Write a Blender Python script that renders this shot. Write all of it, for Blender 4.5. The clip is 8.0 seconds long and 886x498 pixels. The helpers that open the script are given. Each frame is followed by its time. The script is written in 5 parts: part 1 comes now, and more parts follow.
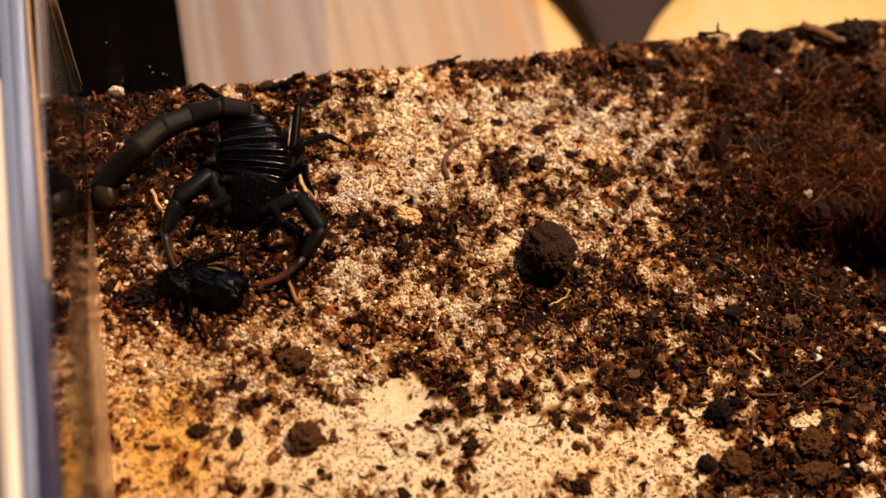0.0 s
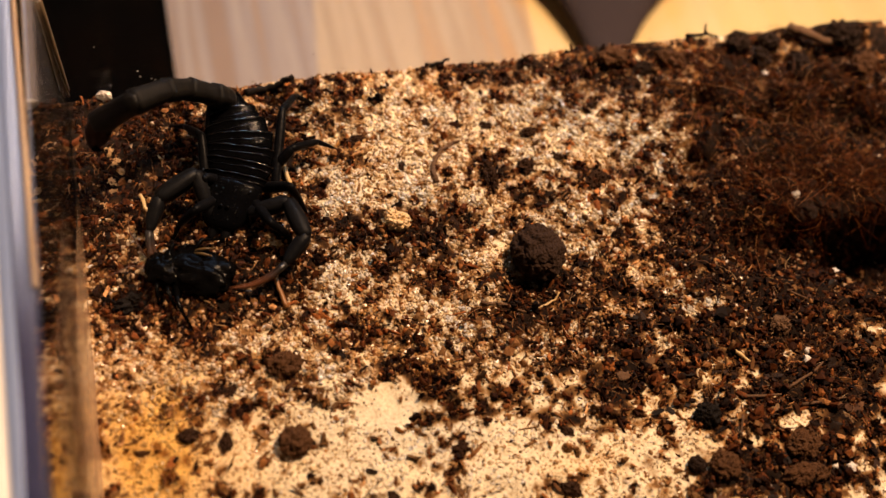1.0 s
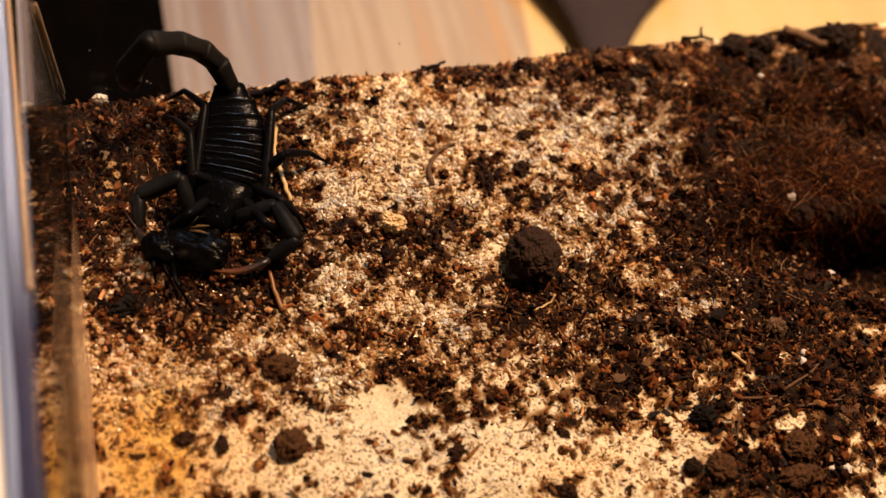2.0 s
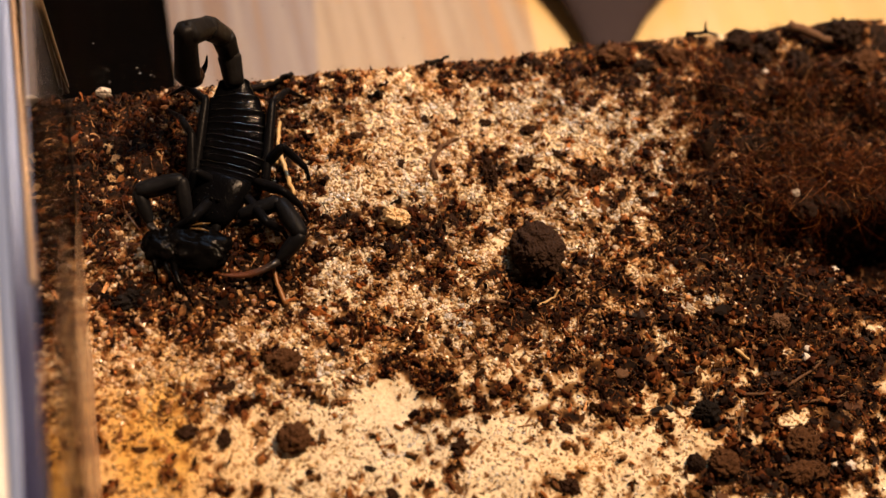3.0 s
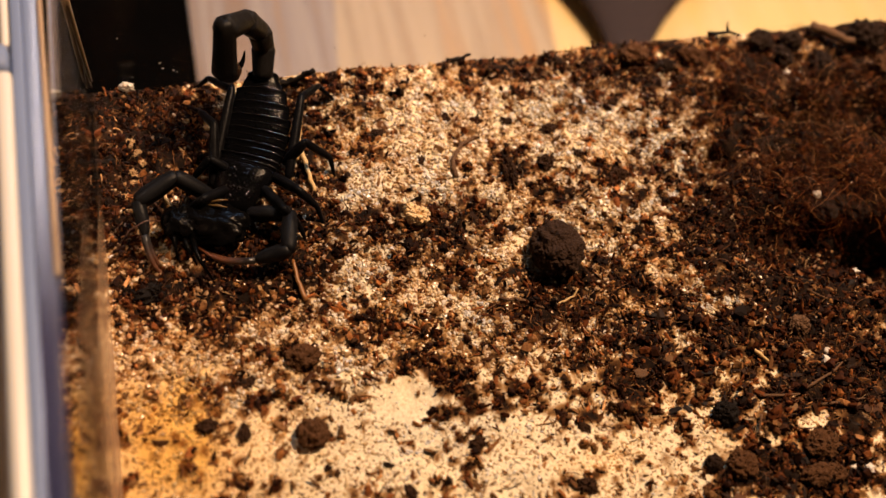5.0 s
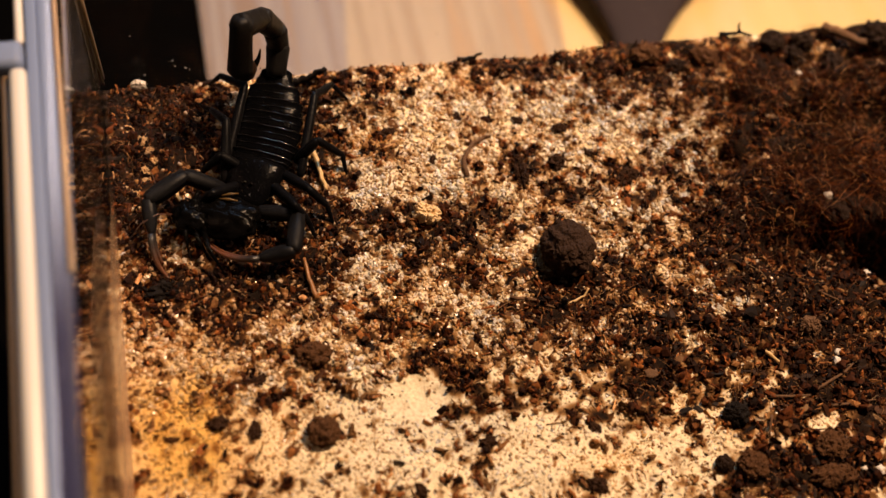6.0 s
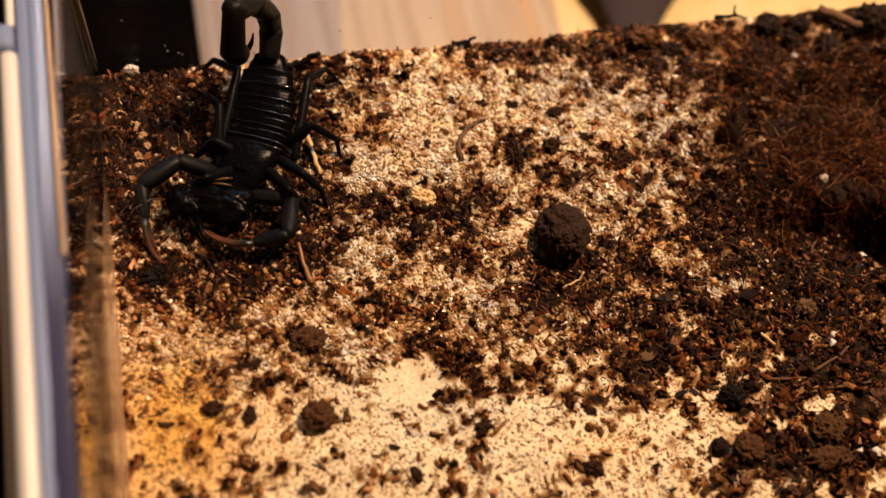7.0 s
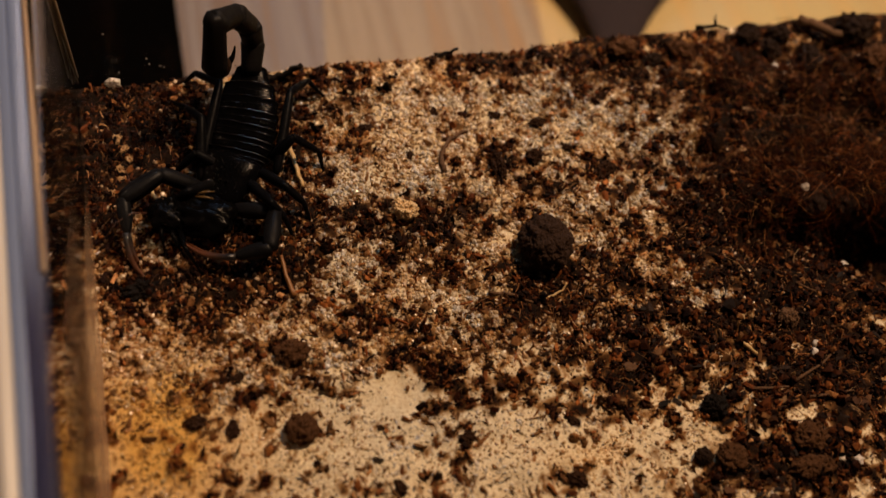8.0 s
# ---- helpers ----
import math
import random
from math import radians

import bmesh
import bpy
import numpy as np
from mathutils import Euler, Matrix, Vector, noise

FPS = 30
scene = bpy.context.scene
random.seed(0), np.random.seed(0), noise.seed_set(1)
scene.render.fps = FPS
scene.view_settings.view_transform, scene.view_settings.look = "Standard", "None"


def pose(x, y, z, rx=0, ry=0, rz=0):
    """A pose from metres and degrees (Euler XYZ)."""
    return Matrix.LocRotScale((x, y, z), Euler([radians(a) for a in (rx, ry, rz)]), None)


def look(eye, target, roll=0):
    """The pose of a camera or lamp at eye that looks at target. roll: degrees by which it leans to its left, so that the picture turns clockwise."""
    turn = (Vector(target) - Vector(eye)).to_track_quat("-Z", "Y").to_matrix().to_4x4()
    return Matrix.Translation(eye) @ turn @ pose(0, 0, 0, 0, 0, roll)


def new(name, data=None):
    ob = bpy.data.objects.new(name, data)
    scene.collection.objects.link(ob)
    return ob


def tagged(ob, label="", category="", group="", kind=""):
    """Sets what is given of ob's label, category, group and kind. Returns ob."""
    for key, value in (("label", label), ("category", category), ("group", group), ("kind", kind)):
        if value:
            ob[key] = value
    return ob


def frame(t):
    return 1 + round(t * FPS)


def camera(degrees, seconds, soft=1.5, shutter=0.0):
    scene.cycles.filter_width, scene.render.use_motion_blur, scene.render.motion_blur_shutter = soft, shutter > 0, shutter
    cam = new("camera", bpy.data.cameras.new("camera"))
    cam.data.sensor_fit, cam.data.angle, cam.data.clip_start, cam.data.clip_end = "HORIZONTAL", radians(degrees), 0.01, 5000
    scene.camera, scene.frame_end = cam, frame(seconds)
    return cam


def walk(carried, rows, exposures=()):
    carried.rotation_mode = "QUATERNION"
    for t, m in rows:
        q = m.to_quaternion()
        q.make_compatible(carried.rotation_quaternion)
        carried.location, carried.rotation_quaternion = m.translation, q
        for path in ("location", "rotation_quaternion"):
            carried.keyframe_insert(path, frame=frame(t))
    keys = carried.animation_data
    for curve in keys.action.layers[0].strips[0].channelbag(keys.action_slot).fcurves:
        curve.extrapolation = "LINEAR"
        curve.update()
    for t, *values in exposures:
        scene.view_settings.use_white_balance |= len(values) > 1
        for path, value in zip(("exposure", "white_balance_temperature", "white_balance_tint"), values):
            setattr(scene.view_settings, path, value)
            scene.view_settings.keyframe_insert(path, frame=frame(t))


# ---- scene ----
cam = camera(45.0, 8.0, soft=1.45, shutter=0.5)
cam.data.dof.use_dof = True
cam.data.dof.focus_distance = 0.264
cam.data.dof.aperture_fstop = 8.0
PATH = [
    (0.0, -0.05970, -0.13319, 0.27476, 32.290, -7.210, -12.911),
    (0.5, -0.05935, -0.13298, 0.27502, 32.243, -7.194, -12.987),
    (1.0, -0.05932, -0.13286, 0.27519, 32.406, -7.454, -13.462),
    (1.5, -0.05876, -0.13313, 0.27531, 32.678, -7.474, -13.641),
    (3.0, -0.05900, -0.13338, 0.27473, 32.381, -7.493, -13.331),
    (3.5, -0.05947, -0.13319, 0.27472, 32.275, -7.487, -13.216),
    (4.0, -0.05971, -0.13302, 0.27476, 32.181, -7.440, -13.020),
    (5.5, -0.06123, -0.13335, 0.27484, 32.123, -7.125, -12.130),
    (6.0, -0.06192, -0.13321, 0.27471, 32.071, -7.119, -11.987),
    (6.5, -0.06097, -0.13425, 0.27401, 32.053, -6.870, -11.975),
    (7.0, -0.06115, -0.13421, 0.27339, 31.569, -7.081, -12.254),
    (7.5, -0.06077, -0.13408, 0.27312, 31.180, -7.505, -12.699),
    (8.0, -0.05993, -0.13353, 0.27427, 32.023, -7.436, -12.937),
]
walk(cam, [(t, pose(*p)) for t, *p in PATH], exposures=[(0.0, 0.0), (7.6, 0.0), (7.8, -0.36), (8.0, -1.0)])

# ---- light: a warm lamp above the box, a pale window in the wall behind it ----
world = bpy.data.worlds.new("room_air")
scene.world = world
world.use_nodes = True
world.node_tree.nodes["Background"].inputs[0].default_value = (0.55, 0.65, 0.85, 1)
world.node_tree.nodes["Background"].inputs[1].default_value = 0.012


def lamp(name, kind, eye, target, watts, colour, size):
    data = bpy.data.lights.new(name, kind)
    data.energy, data.color = watts, colour
    if kind == "AREA":
        data.shape, data.size = "DISK", size
    else:
        data.shadow_soft_size = size
    ob = new(name, data)
    ob.matrix_world = look(eye, target)
    return ob


lamp("lamp_warm", "AREA", (0.26, 0.15, 0.61), (0.0, 0.0, 0.05), 7.4, (0.99, 0.640, 0.385), 0.08)
window_light = lamp("window_daylight", "AREA", (0.40, 1.46, 1.45), (0.0, 0.0, 0.08), 9.2, (0.46, 0.68, 1.0), 0.80)


# ---- materials ----
def material(name, rough=0.6, metal=0.0, spec=0.5):
    m = bpy.data.materials.new(name)
    m.use_nodes = True
    b = m.node_tree.nodes["Principled BSDF"]
    b.inputs["Roughness"].default_value = rough
    b.inputs["Metallic"].default_value = metal
    b.inputs["Specular IOR Level"].default_value = spec
    return m, m.node_tree, b


def node(nt, kind, **sets):
    n = nt.nodes.new(kind)
    for k, v in sets.items():
        n.inputs[k].default_value = v
    return n


def ramp(nt, fac, stops):
    r = nt.nodes.new("ShaderNodeValToRGB")
    e = r.color_ramp.elements
    while len(e) < len(stops):
        e.new(0.5)
    for el, (p, c) in zip(e, stops):
        el.position, el.color = p, (*c, 1)
    nt.links.new(fac, r.inputs[0])
    return r.outputs[0]


def mix(nt, fac, a, b, blend="MIX"):
    m = nt.nodes.new("ShaderNodeMix")
    m.data_type, m.blend_type = "RGBA", blend
    for sock, v in ((m.inputs[0], fac), (m.inputs[6], a), (m.inputs[7], b)):
        if isinstance(v, bpy.types.NodeSocket):
            nt.links.new(v, sock)
        elif isinstance(v, tuple):
            sock.default_value = (*v, 1)
        else:
            sock.default_value = v
    return m.outputs[2]


def noise_tex(nt, scale, detail=4.0, rough=0.6, stretch=None):
    tc = nt.nodes.new("ShaderNodeTexCoord")
    out = tc.outputs["Object"]
    if stretch:
        mp = nt.nodes.new("ShaderNodeMapping")
        mp.inputs["Scale"].default_value = stretch
        nt.links.new(out, mp.inputs[0])
        out = mp.outputs[0]
    n = node(nt, "ShaderNodeTexNoise", Scale=scale, Detail=detail, Roughness=rough)
    nt.links.new(out, n.inputs["Vector"])
    return n.outputs["Fac"]


def bump(nt, b, height, strength, distance):
    n = node(nt, "ShaderNodeBump", Strength=strength, Distance=distance)
    nt.links.new(height, n.inputs["Height"])
    nt.links.new(n.outputs[0], b.inputs["Normal"])


IRON = [(0.0, (0.86, 0.92, 1.04)), (0.5, (1.0, 1.0, 1.0)), (1.0, (0.88, 0.61, 0.24))]


def island_material(name, stops, rough, bump_scale, spec=0.4, drift=None, stain=None, dusty=0.0):
    """Loose bits: every island has a tone of its own, with a finer mottling on it."""
    m, nt, b = material(name, rough, spec=spec)
    geo = nt.nodes.new("ShaderNodeNewGeometry")
    tone = ramp(nt, geo.outputs["Random Per Island"], stops)
    if drift:
        patch = ramp(nt, noise_tex(nt, 38, 3), [(0.36, drift[0]), (0.50, (1.0, 0.96, 0.90)), (0.66, drift[1])])
        tone = mix(nt, 1.0, tone, patch, "MULTIPLY")
    if drift:
        iron = nt.nodes.new("ShaderNodeAttribute")
        iron.attribute_name = "iron"
        tone = mix(nt, 1.0, tone, ramp(nt, iron.outputs["Fac"], IRON), "MULTIPLY")
    if stain:
        # bits lying among peat take on its colour; those out on the sand are dry and paler
        at = nt.nodes.new("ShaderNodeAttribute")
        at.attribute_name = "peat"
        tone = mix(nt, 1.0, tone, ramp(nt, at.outputs["Fac"], [(0.0, stain[0]), (0.35, stain[1]), (1.0, stain[2])]), "MULTIPLY")
    if dusty:
        # crumbs out on the sand are powdered with it
        at = nt.nodes.new("ShaderNodeAttribute")
        at.attribute_name = "peat"
        tone = mix(nt, ramp(nt, at.outputs["Fac"], [(0.0, (dusty,) * 3), (0.45, (0.0,) * 3)]), tone, (0.34, 0.18, 0.07))
    n = noise_tex(nt, bump_scale, 3)
    col = mix(nt, ramp(nt, n, [(0.35, (0.0,) * 3), (0.62, (1.0,) * 3)]), mix(nt, 1.0, tone, (0.48, 0.42, 0.36), "MULTIPLY"), tone)
    nt.links.new(col, b.inputs["Base Color"])
    bump(nt, b, n, 0.5, 0.0002)
    return m


def piece_material(name, stops, rough, bump_scale):
    """Single bits: every object has a tone of its own."""
    m, nt, b = material(name, rough, spec=0.25)
    info = nt.nodes.new("ShaderNodeObjectInfo")
    tone = ramp(nt, info.outputs["Random"], stops)
    n = noise_tex(nt, bump_scale, 4)
    nt.links.new(mix(nt, n, mix(nt, 1.0, tone, (0.45, 0.40, 0.36), "MULTIPLY"), tone), b.inputs["Base Color"])
    bump(nt, b, n, 0.7, 0.0003)
    return m


def film_material(name, colour, thin, thick):
    """An uneven film on clear plastic: partly seen through, thinning out upwards and to the back."""
    m, nt, b = material(name, 0.8, spec=0.2)
    b.inputs["Base Color"].default_value = (*colour, 1)
    n = noise_tex(nt, 120, 4, 0.6, (1, 0.5, 1))
    tc = nt.nodes.new("ShaderNodeTexCoord")
    axes = nt.nodes.new("ShaderNodeSeparateXYZ")
    nt.links.new(tc.outputs["Object"], axes.inputs[0])
    cover = ramp(nt, n, [(0.35, (thin,) * 3), (0.65, (thick,) * 3)])
    for axis, far, near in ((1, 0.030, -0.030), (2, 0.086, 0.060)):
        span = nt.nodes.new("ShaderNodeMapRange")
        span.interpolation_type = "SMOOTHSTEP"
        for slot, v in zip((1, 2, 3, 4), (far, near, 0.0, 1.0)):
            span.inputs[slot].default_value = v
        nt.links.new(axes.outputs[axis], span.inputs[0])
        cover = mix(nt, 1.0, cover, span.outputs[0], "MULTIPLY")
    nt.links.new(cover, b.inputs["Alpha"])
    return m


def mottled(name, dark, light, scale, rough, spec=0.5, relief=0.4, depth=0.0003, stretch=None, metal=0.0):
    m, nt, b = material(name, rough, metal, spec)
    n = noise_tex(nt, scale, 6, 0.65, stretch)
    big = noise_tex(nt, scale * 0.13, 3, 0.5, stretch)
    col = mix(nt, big, mix(nt, n, dark, light), mix(nt, n, light, dark))
    nt.links.new(col, b.inputs["Base Color"])
    bump(nt, b, n, relief, depth)
    return m


def ground_material():
    m, nt, b = material("substrate", 0.95, spec=0.15)
    at = nt.nodes.new("ShaderNodeAttribute")
    at.attribute_name = "peat"
    fine = noise_tex(nt, 1300, 5, 0.7)
    mid = noise_tex(nt, 320, 5, 0.7)
    sand = ramp(nt, fine, [(0.26, (0.42, 0.29, 0.16)), (0.38, (0.66, 0.52, 0.32)), (0.56, (0.82, 0.71, 0.49))])
    iron = nt.nodes.new("ShaderNodeAttribute")
    iron.attribute_name = "iron"
    sand = mix(nt, 1.0, sand, ramp(nt, iron.outputs["Fac"], IRON), "MULTIPLY")
    sand = mix(nt, 1.0, sand, ramp(nt, at.outputs["Fac"], [(0.06, (1.0, 1.0, 1.0)), (0.35, (0.56, 0.36, 0.20)), (0.75, (0.26, 0.13, 0.055))]), "MULTIPLY")
    peat = ramp(nt, mid, [(0.3, (0.004, 0.0024, 0.0013)), (0.55, (0.011, 0.0052, 0.0024)), (0.72, (0.042, 0.016, 0.0055))])
    nt.links.new(mix(nt, at.outputs["Fac"], sand, peat), b.inputs["Base Color"])
    bump(nt, b, fine, 0.6, 0.0004)
    return m


def glass_material(name, clean, hazed, ior=1.46):
    m, nt, b = material(name, 0.03)
    b.inputs["Transmission Weight"].default_value = 1.0
    b.inputs["IOR"].default_value = ior
    b.inputs["Base Color"].default_value = (0.97, 0.96, 0.94, 1)
    n = noise_tex(nt, 40, 4)
    nt.links.new(ramp(nt, n, [(0.45, (clean,) * 3), (0.8, (hazed,) * 3)]), b.inputs["Roughness"])
    return m


def wood_material(name, tint, even=0.0):
    m, nt, b = material(name, 0.42)
    streak = noise_tex(nt, 9.0, 4, 0.55, (8, 0.16, 8))
    fine = noise_tex(nt, 60.0, 5, 0.65, (10, 0.6, 10))
    info = nt.nodes.new("ShaderNodeObjectInfo")
    base = ramp(nt, streak, [(0.34, (0.50, 0.37, 0.26)), (0.43, (0.50, 0.43, 0.38)), (0.50, (0.66, 0.59, 0.52)), (0.56, (0.50, 0.43, 0.38)), (0.62, (0.68, 0.45, 0.24))])
    base = mix(nt, even, base, (0.62, 0.53, 0.44))
    tone = ramp(nt, info.outputs["Random"], [(0.0, (0.84, 0.82, 0.84)), (0.5, (0.95, 0.92, 0.90)), (1.0, (1.0, 0.95, 0.84))])
    col = mix(nt, 1.0, mix(nt, 1.0, base, tone, "MULTIPLY"), tint, "MULTIPLY")
    nt.links.new(mix(nt, fine, mix(nt, 1.0, col, (0.72, 0.66, 0.60), "MULTIPLY"), col), b.inputs["Base Color"])
    bump(nt, b, fine, 0.2, 0.0005)
    return m


def chitin(name, dark, light, rough=0.3, grain=1500.0, spec=0.5, relief=0.0002):
    m, nt, b = material(name, rough, spec=spec)
    n = noise_tex(nt, grain, 4, 0.6)
    g = noise_tex(nt, grain * 0.2, 3)
    nt.links.new(mix(nt, g, dark, light), b.inputs["Base Color"])
    nt.links.new(ramp(nt, g, [(0.3, (rough * 0.7,) * 3), (0.7, (rough * 1.4,) * 3)]), b.inputs["Roughness"])
    bump(nt, b, n, 0.5, relief)
    return m


FLAKE_TONES = [(0.0, (0.008, 0.0040, 0.0020)), (0.50, (0.030, 0.0115, 0.0042)), (0.80, (0.085, 0.032, 0.010)), (0.96, (0.19, 0.085, 0.030)), (1.0, (0.40, 0.25, 0.12))]
SAND = island_material("sand_grain", [(0.0, (0.30, 0.17, 0.07)), (0.06, (0.48, 0.31, 0.15)), (0.16, (0.64, 0.48, 0.27)), (0.45, (0.74, 0.64, 0.46)), (0.74, (0.82, 0.77, 0.68)), (0.94, (0.88, 0.88, 0.88)), (1.0, (0.60, 0.34, 0.13))], 0.26, 900, 0.6, drift=((0.80, 0.86, 0.96), (1.0, 0.78, 0.50)), stain=((1.0, 1.0, 1.0), (0.82, 0.66, 0.48), (0.60, 0.45, 0.33)))
PEAT = island_material("peat_crumb", [(0.0, (0.006, 0.0028, 0.0014)), (0.42, (0.026, 0.0088, 0.0030)), (0.68, (0.080, 0.027, 0.0075)), (0.88, (0.165, 0.060, 0.017)), (0.96, (0.34, 0.145, 0.046)), (1.0, (0.62, 0.42, 0.22))], 0.75, 900, 0.12, stain=((2.1, 1.9, 1.7), (1.7, 1.4, 1.2), (0.58, 0.46, 0.36)), dusty=0.6)
FIBRE = island_material("coco_fibre", [(0.0, (0.006, 0.0014, 0.0005)), (0.5, (0.027, 0.0058, 0.0010)), (0.84, (0.15, 0.036, 0.0048)), (0.96, (0.34, 0.095, 0.016)), (1.0, (0.60, 0.34, 0.13))], 0.65, 700, 0.08)
FIBRE_PEAT = island_material("root_fibre", [(0.0, (0.008, 0.003, 0.0012)), (0.5, (0.045, 0.016, 0.0045)), (0.82, (0.15, 0.060, 0.018)), (0.95, (0.34, 0.18, 0.07)), (1.0, (0.62, 0.44, 0.24))], 0.55, 700, 0.2)
FIBRE_PALE = island_material("dry_coco_fibre", [(0.0, (0.10, 0.030, 0.008)), (0.5, (0.26, 0.095, 0.024)), (0.85, (0.48, 0.25, 0.09)), (1.0, (0.70, 0.50, 0.28))], 0.5, 700, 0.25)
FLAKE = island_material("bark_flake", FLAKE_TONES, 0.75, 700, 0.12)
FLECK = island_material("peat_fleck", [(0.0, (0.020, 0.009, 0.004)), (0.4, (0.085, 0.038, 0.015)), (0.8, (0.20, 0.105, 0.045)), (1.0, (0.36, 0.22, 0.11))], 0.8, 900, 0.1)
FLAKE_PIECE = piece_material("loose_bark_flake", FLAKE_TONES, 0.75, 900)
TAN_FILM = film_material("uneven_tan_film", (0.42, 0.27, 0.16), 0.40, 0.70)
GROUND = ground_material()
GLASS = glass_material("clear_acrylic", 0.01, 0.05, 1.15)
GLASS_SCUFFED = glass_material("scuffed_acrylic", 0.03, 0.11, 1.46)
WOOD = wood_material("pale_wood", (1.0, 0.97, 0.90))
# Board tints step from dim grey to lamplit yellow: the lamp's falloff painted in.
WOOD_DIM = wood_material("dim_wood", (0.75, 0.77, 0.84))
WOOD_HALF_LIT = wood_material("half_lit_wood", (1.03, 0.99, 0.80), 0.35)
WOOD_LAMPLIT = wood_material("lamplit_wood", (1.62, 1.64, 1.08), 0.72)
BALL = mottled("peat_ball_crust", (0.005, 0.0025, 0.0013), (0.048, 0.020, 0.0085), 330, 0.85, 0.25, 1.0, 0.0011, (0.7, 1.3, 2.2))
CLOD = mottled("peat_clod", (0.004, 0.0024, 0.0016), (0.030, 0.013, 0.0055), 520, 0.9, 0.2, 1.0, 0.0010)
CLOD_DARK = mottled("damp_peat_clod", (0.006, 0.0030, 0.0015), (0.060, 0.024, 0.0085), 600, 0.9, 0.2, 1.0, 0.0010)
CLOD_GREY = mottled("dry_clod", (0.018, 0.008, 0.0035), (0.13, 0.056, 0.020), 480, 0.9, 0.2, 1.0, 0.0008)
CRUMB_PALE = mottled("pale_sand_lump", (0.62, 0.40, 0.18), (0.90, 0.70, 0.42), 900, 0.8, 0.3, 1.0, 0.0006)
CRUMB_SAND = mottled("sand_crumb", (0.30, 0.16, 0.06), (0.66, 0.45, 0.23), 1100, 0.8, 0.3, 1.0, 0.0006)
WHITE_BIT = mottled("white_mineral", (0.45, 0.38, 0.31), (0.82, 0.77, 0.70), 900, 0.45, 0.5, 0.8, 0.0004)
BARK = mottled("bark", (0.045, 0.021, 0.010), (0.19, 0.10, 0.048), 300, 0.8, 0.3, 0.8, 0.0006, (1, 6, 6))
STRAW = mottled("straw", (0.42, 0.25, 0.09), (0.80, 0.58, 0.28), 350, 0.45, 0.5, 0.4, 0.0002, (1, 5, 5))
AMBER = mottled("amber_straw", (0.13, 0.048, 0.012), (0.36, 0.16, 0.048), 350, 0.4, 0.5, 0.4, 0.0002, (1, 5, 5))
BLACK_BIT = mottled("charred_bit", (0.003, 0.0025, 0.0022), (0.014, 0.010, 0.008), 500, 0.7, 0.08, 0.8, 0.0005)
CHITIN = chitin("black_chitin", (0.0012, 0.0012, 0.0015), (0.003, 0.003, 0.0036), 0.14, 700, 0.05, 0.00030)
CHITIN_RIM = chitin("glossy_plate_rim", (0.002, 0.002, 0.0025), (0.006, 0.006, 0.006), 0.10, 900, 1.0, 0.00035)
CHITIN_RIM.node_tree.nodes["Principled BSDF"].inputs["Coat Weight"].default_value = 1.0
CHITIN_RIM.node_tree.nodes["Principled BSDF"].inputs["Coat Roughness"].default_value = 0.06
CHITIN_LIMB = chitin("dark_limb_chitin", (0.003, 0.003, 0.0038), (0.008, 0.008, 0.0092), 0.42, 1100, 0.10)
CHITIN_LEG = chitin("black_leg_chitin", (0.002, 0.002, 0.0025), (0.005, 0.005, 0.006), 0.34, 1100, 0.06)
CHITIN_TAIL = chitin("tail_chitin", (0.0035, 0.003, 0.003), (0.009, 0.008, 0.0075), 0.5, 900, 0.12)
CHITIN_FINGER = chitin("claw_finger_chitin", (0.006, 0.005, 0.005), (0.014, 0.011, 0.010), 0.40)
CHITIN_RED = chitin("reddish_claw_chitin", (0.030, 0.010, 0.005), (0.095, 0.033, 0.012), 0.40)


def tint_tip(m, x0, x1, colour):
    """Turns a finger's colour from its root to its tip, along its own axis."""
    nt = m.node_tree
    b = nt.nodes["Principled BSDF"]
    tc = nt.nodes.new("ShaderNodeTexCoord")
    axes = nt.nodes.new("ShaderNodeSeparateXYZ")
    nt.links.new(tc.outputs["Object"], axes.inputs[0])
    span = nt.nodes.new("ShaderNodeMapRange")
    span.interpolation_type = "SMOOTHSTEP"
    for slot, v in zip((1, 2, 3, 4), (x0, x1, 0.0, 1.0)):
        span.inputs[slot].default_value = v
    nt.links.new(axes.outputs[0], span.inputs[0])
    nt.links.new(mix(nt, span.outputs[0], b.inputs["Base Color"].links[0].from_socket, colour), b.inputs["Base Color"])


tint_tip(CHITIN_FINGER, 0.001, 0.010, (0.11, 0.036, 0.012))
VESICLE = chitin("vesicle_chitin", (0.007, 0.0032, 0.0020), (0.022, 0.009, 0.0045), 0.40, 1200, 0.15)
PREY = chitin("insect_chitin", (0.001, 0.001, 0.001), (0.003, 0.0026, 0.0025), 0.16, 420, 0.05, 0.0006)
PREY_WING = chitin("insect_wing", (0.05, 0.026, 0.008), (0.20, 0.12, 0.04), 0.35, 700, 0.3)
# Blacker than fabric alone: the box's shadow is included in this colour.
MAT = mottled("black_mat", (0.0010, 0.0009, 0.0009), (0.0022, 0.0019, 0.0018), 400, 1.0, 0.02, 0.4, 0.0003)
DARK_RUBBER = mottled("dark_grey_rubber", (0.034, 0.027, 0.032), (0.070, 0.055, 0.060), 90, 0.9, 0.1)
SPECK = mottled("dust", (0.5, 0.46, 0.42), (0.75, 0.7, 0.66), 900, 0.7, 0.3)
GLUE = mottled("amber_glue", (0.05, 0.033, 0.018), (0.12, 0.082, 0.045), 90, 0.3, 0.4)
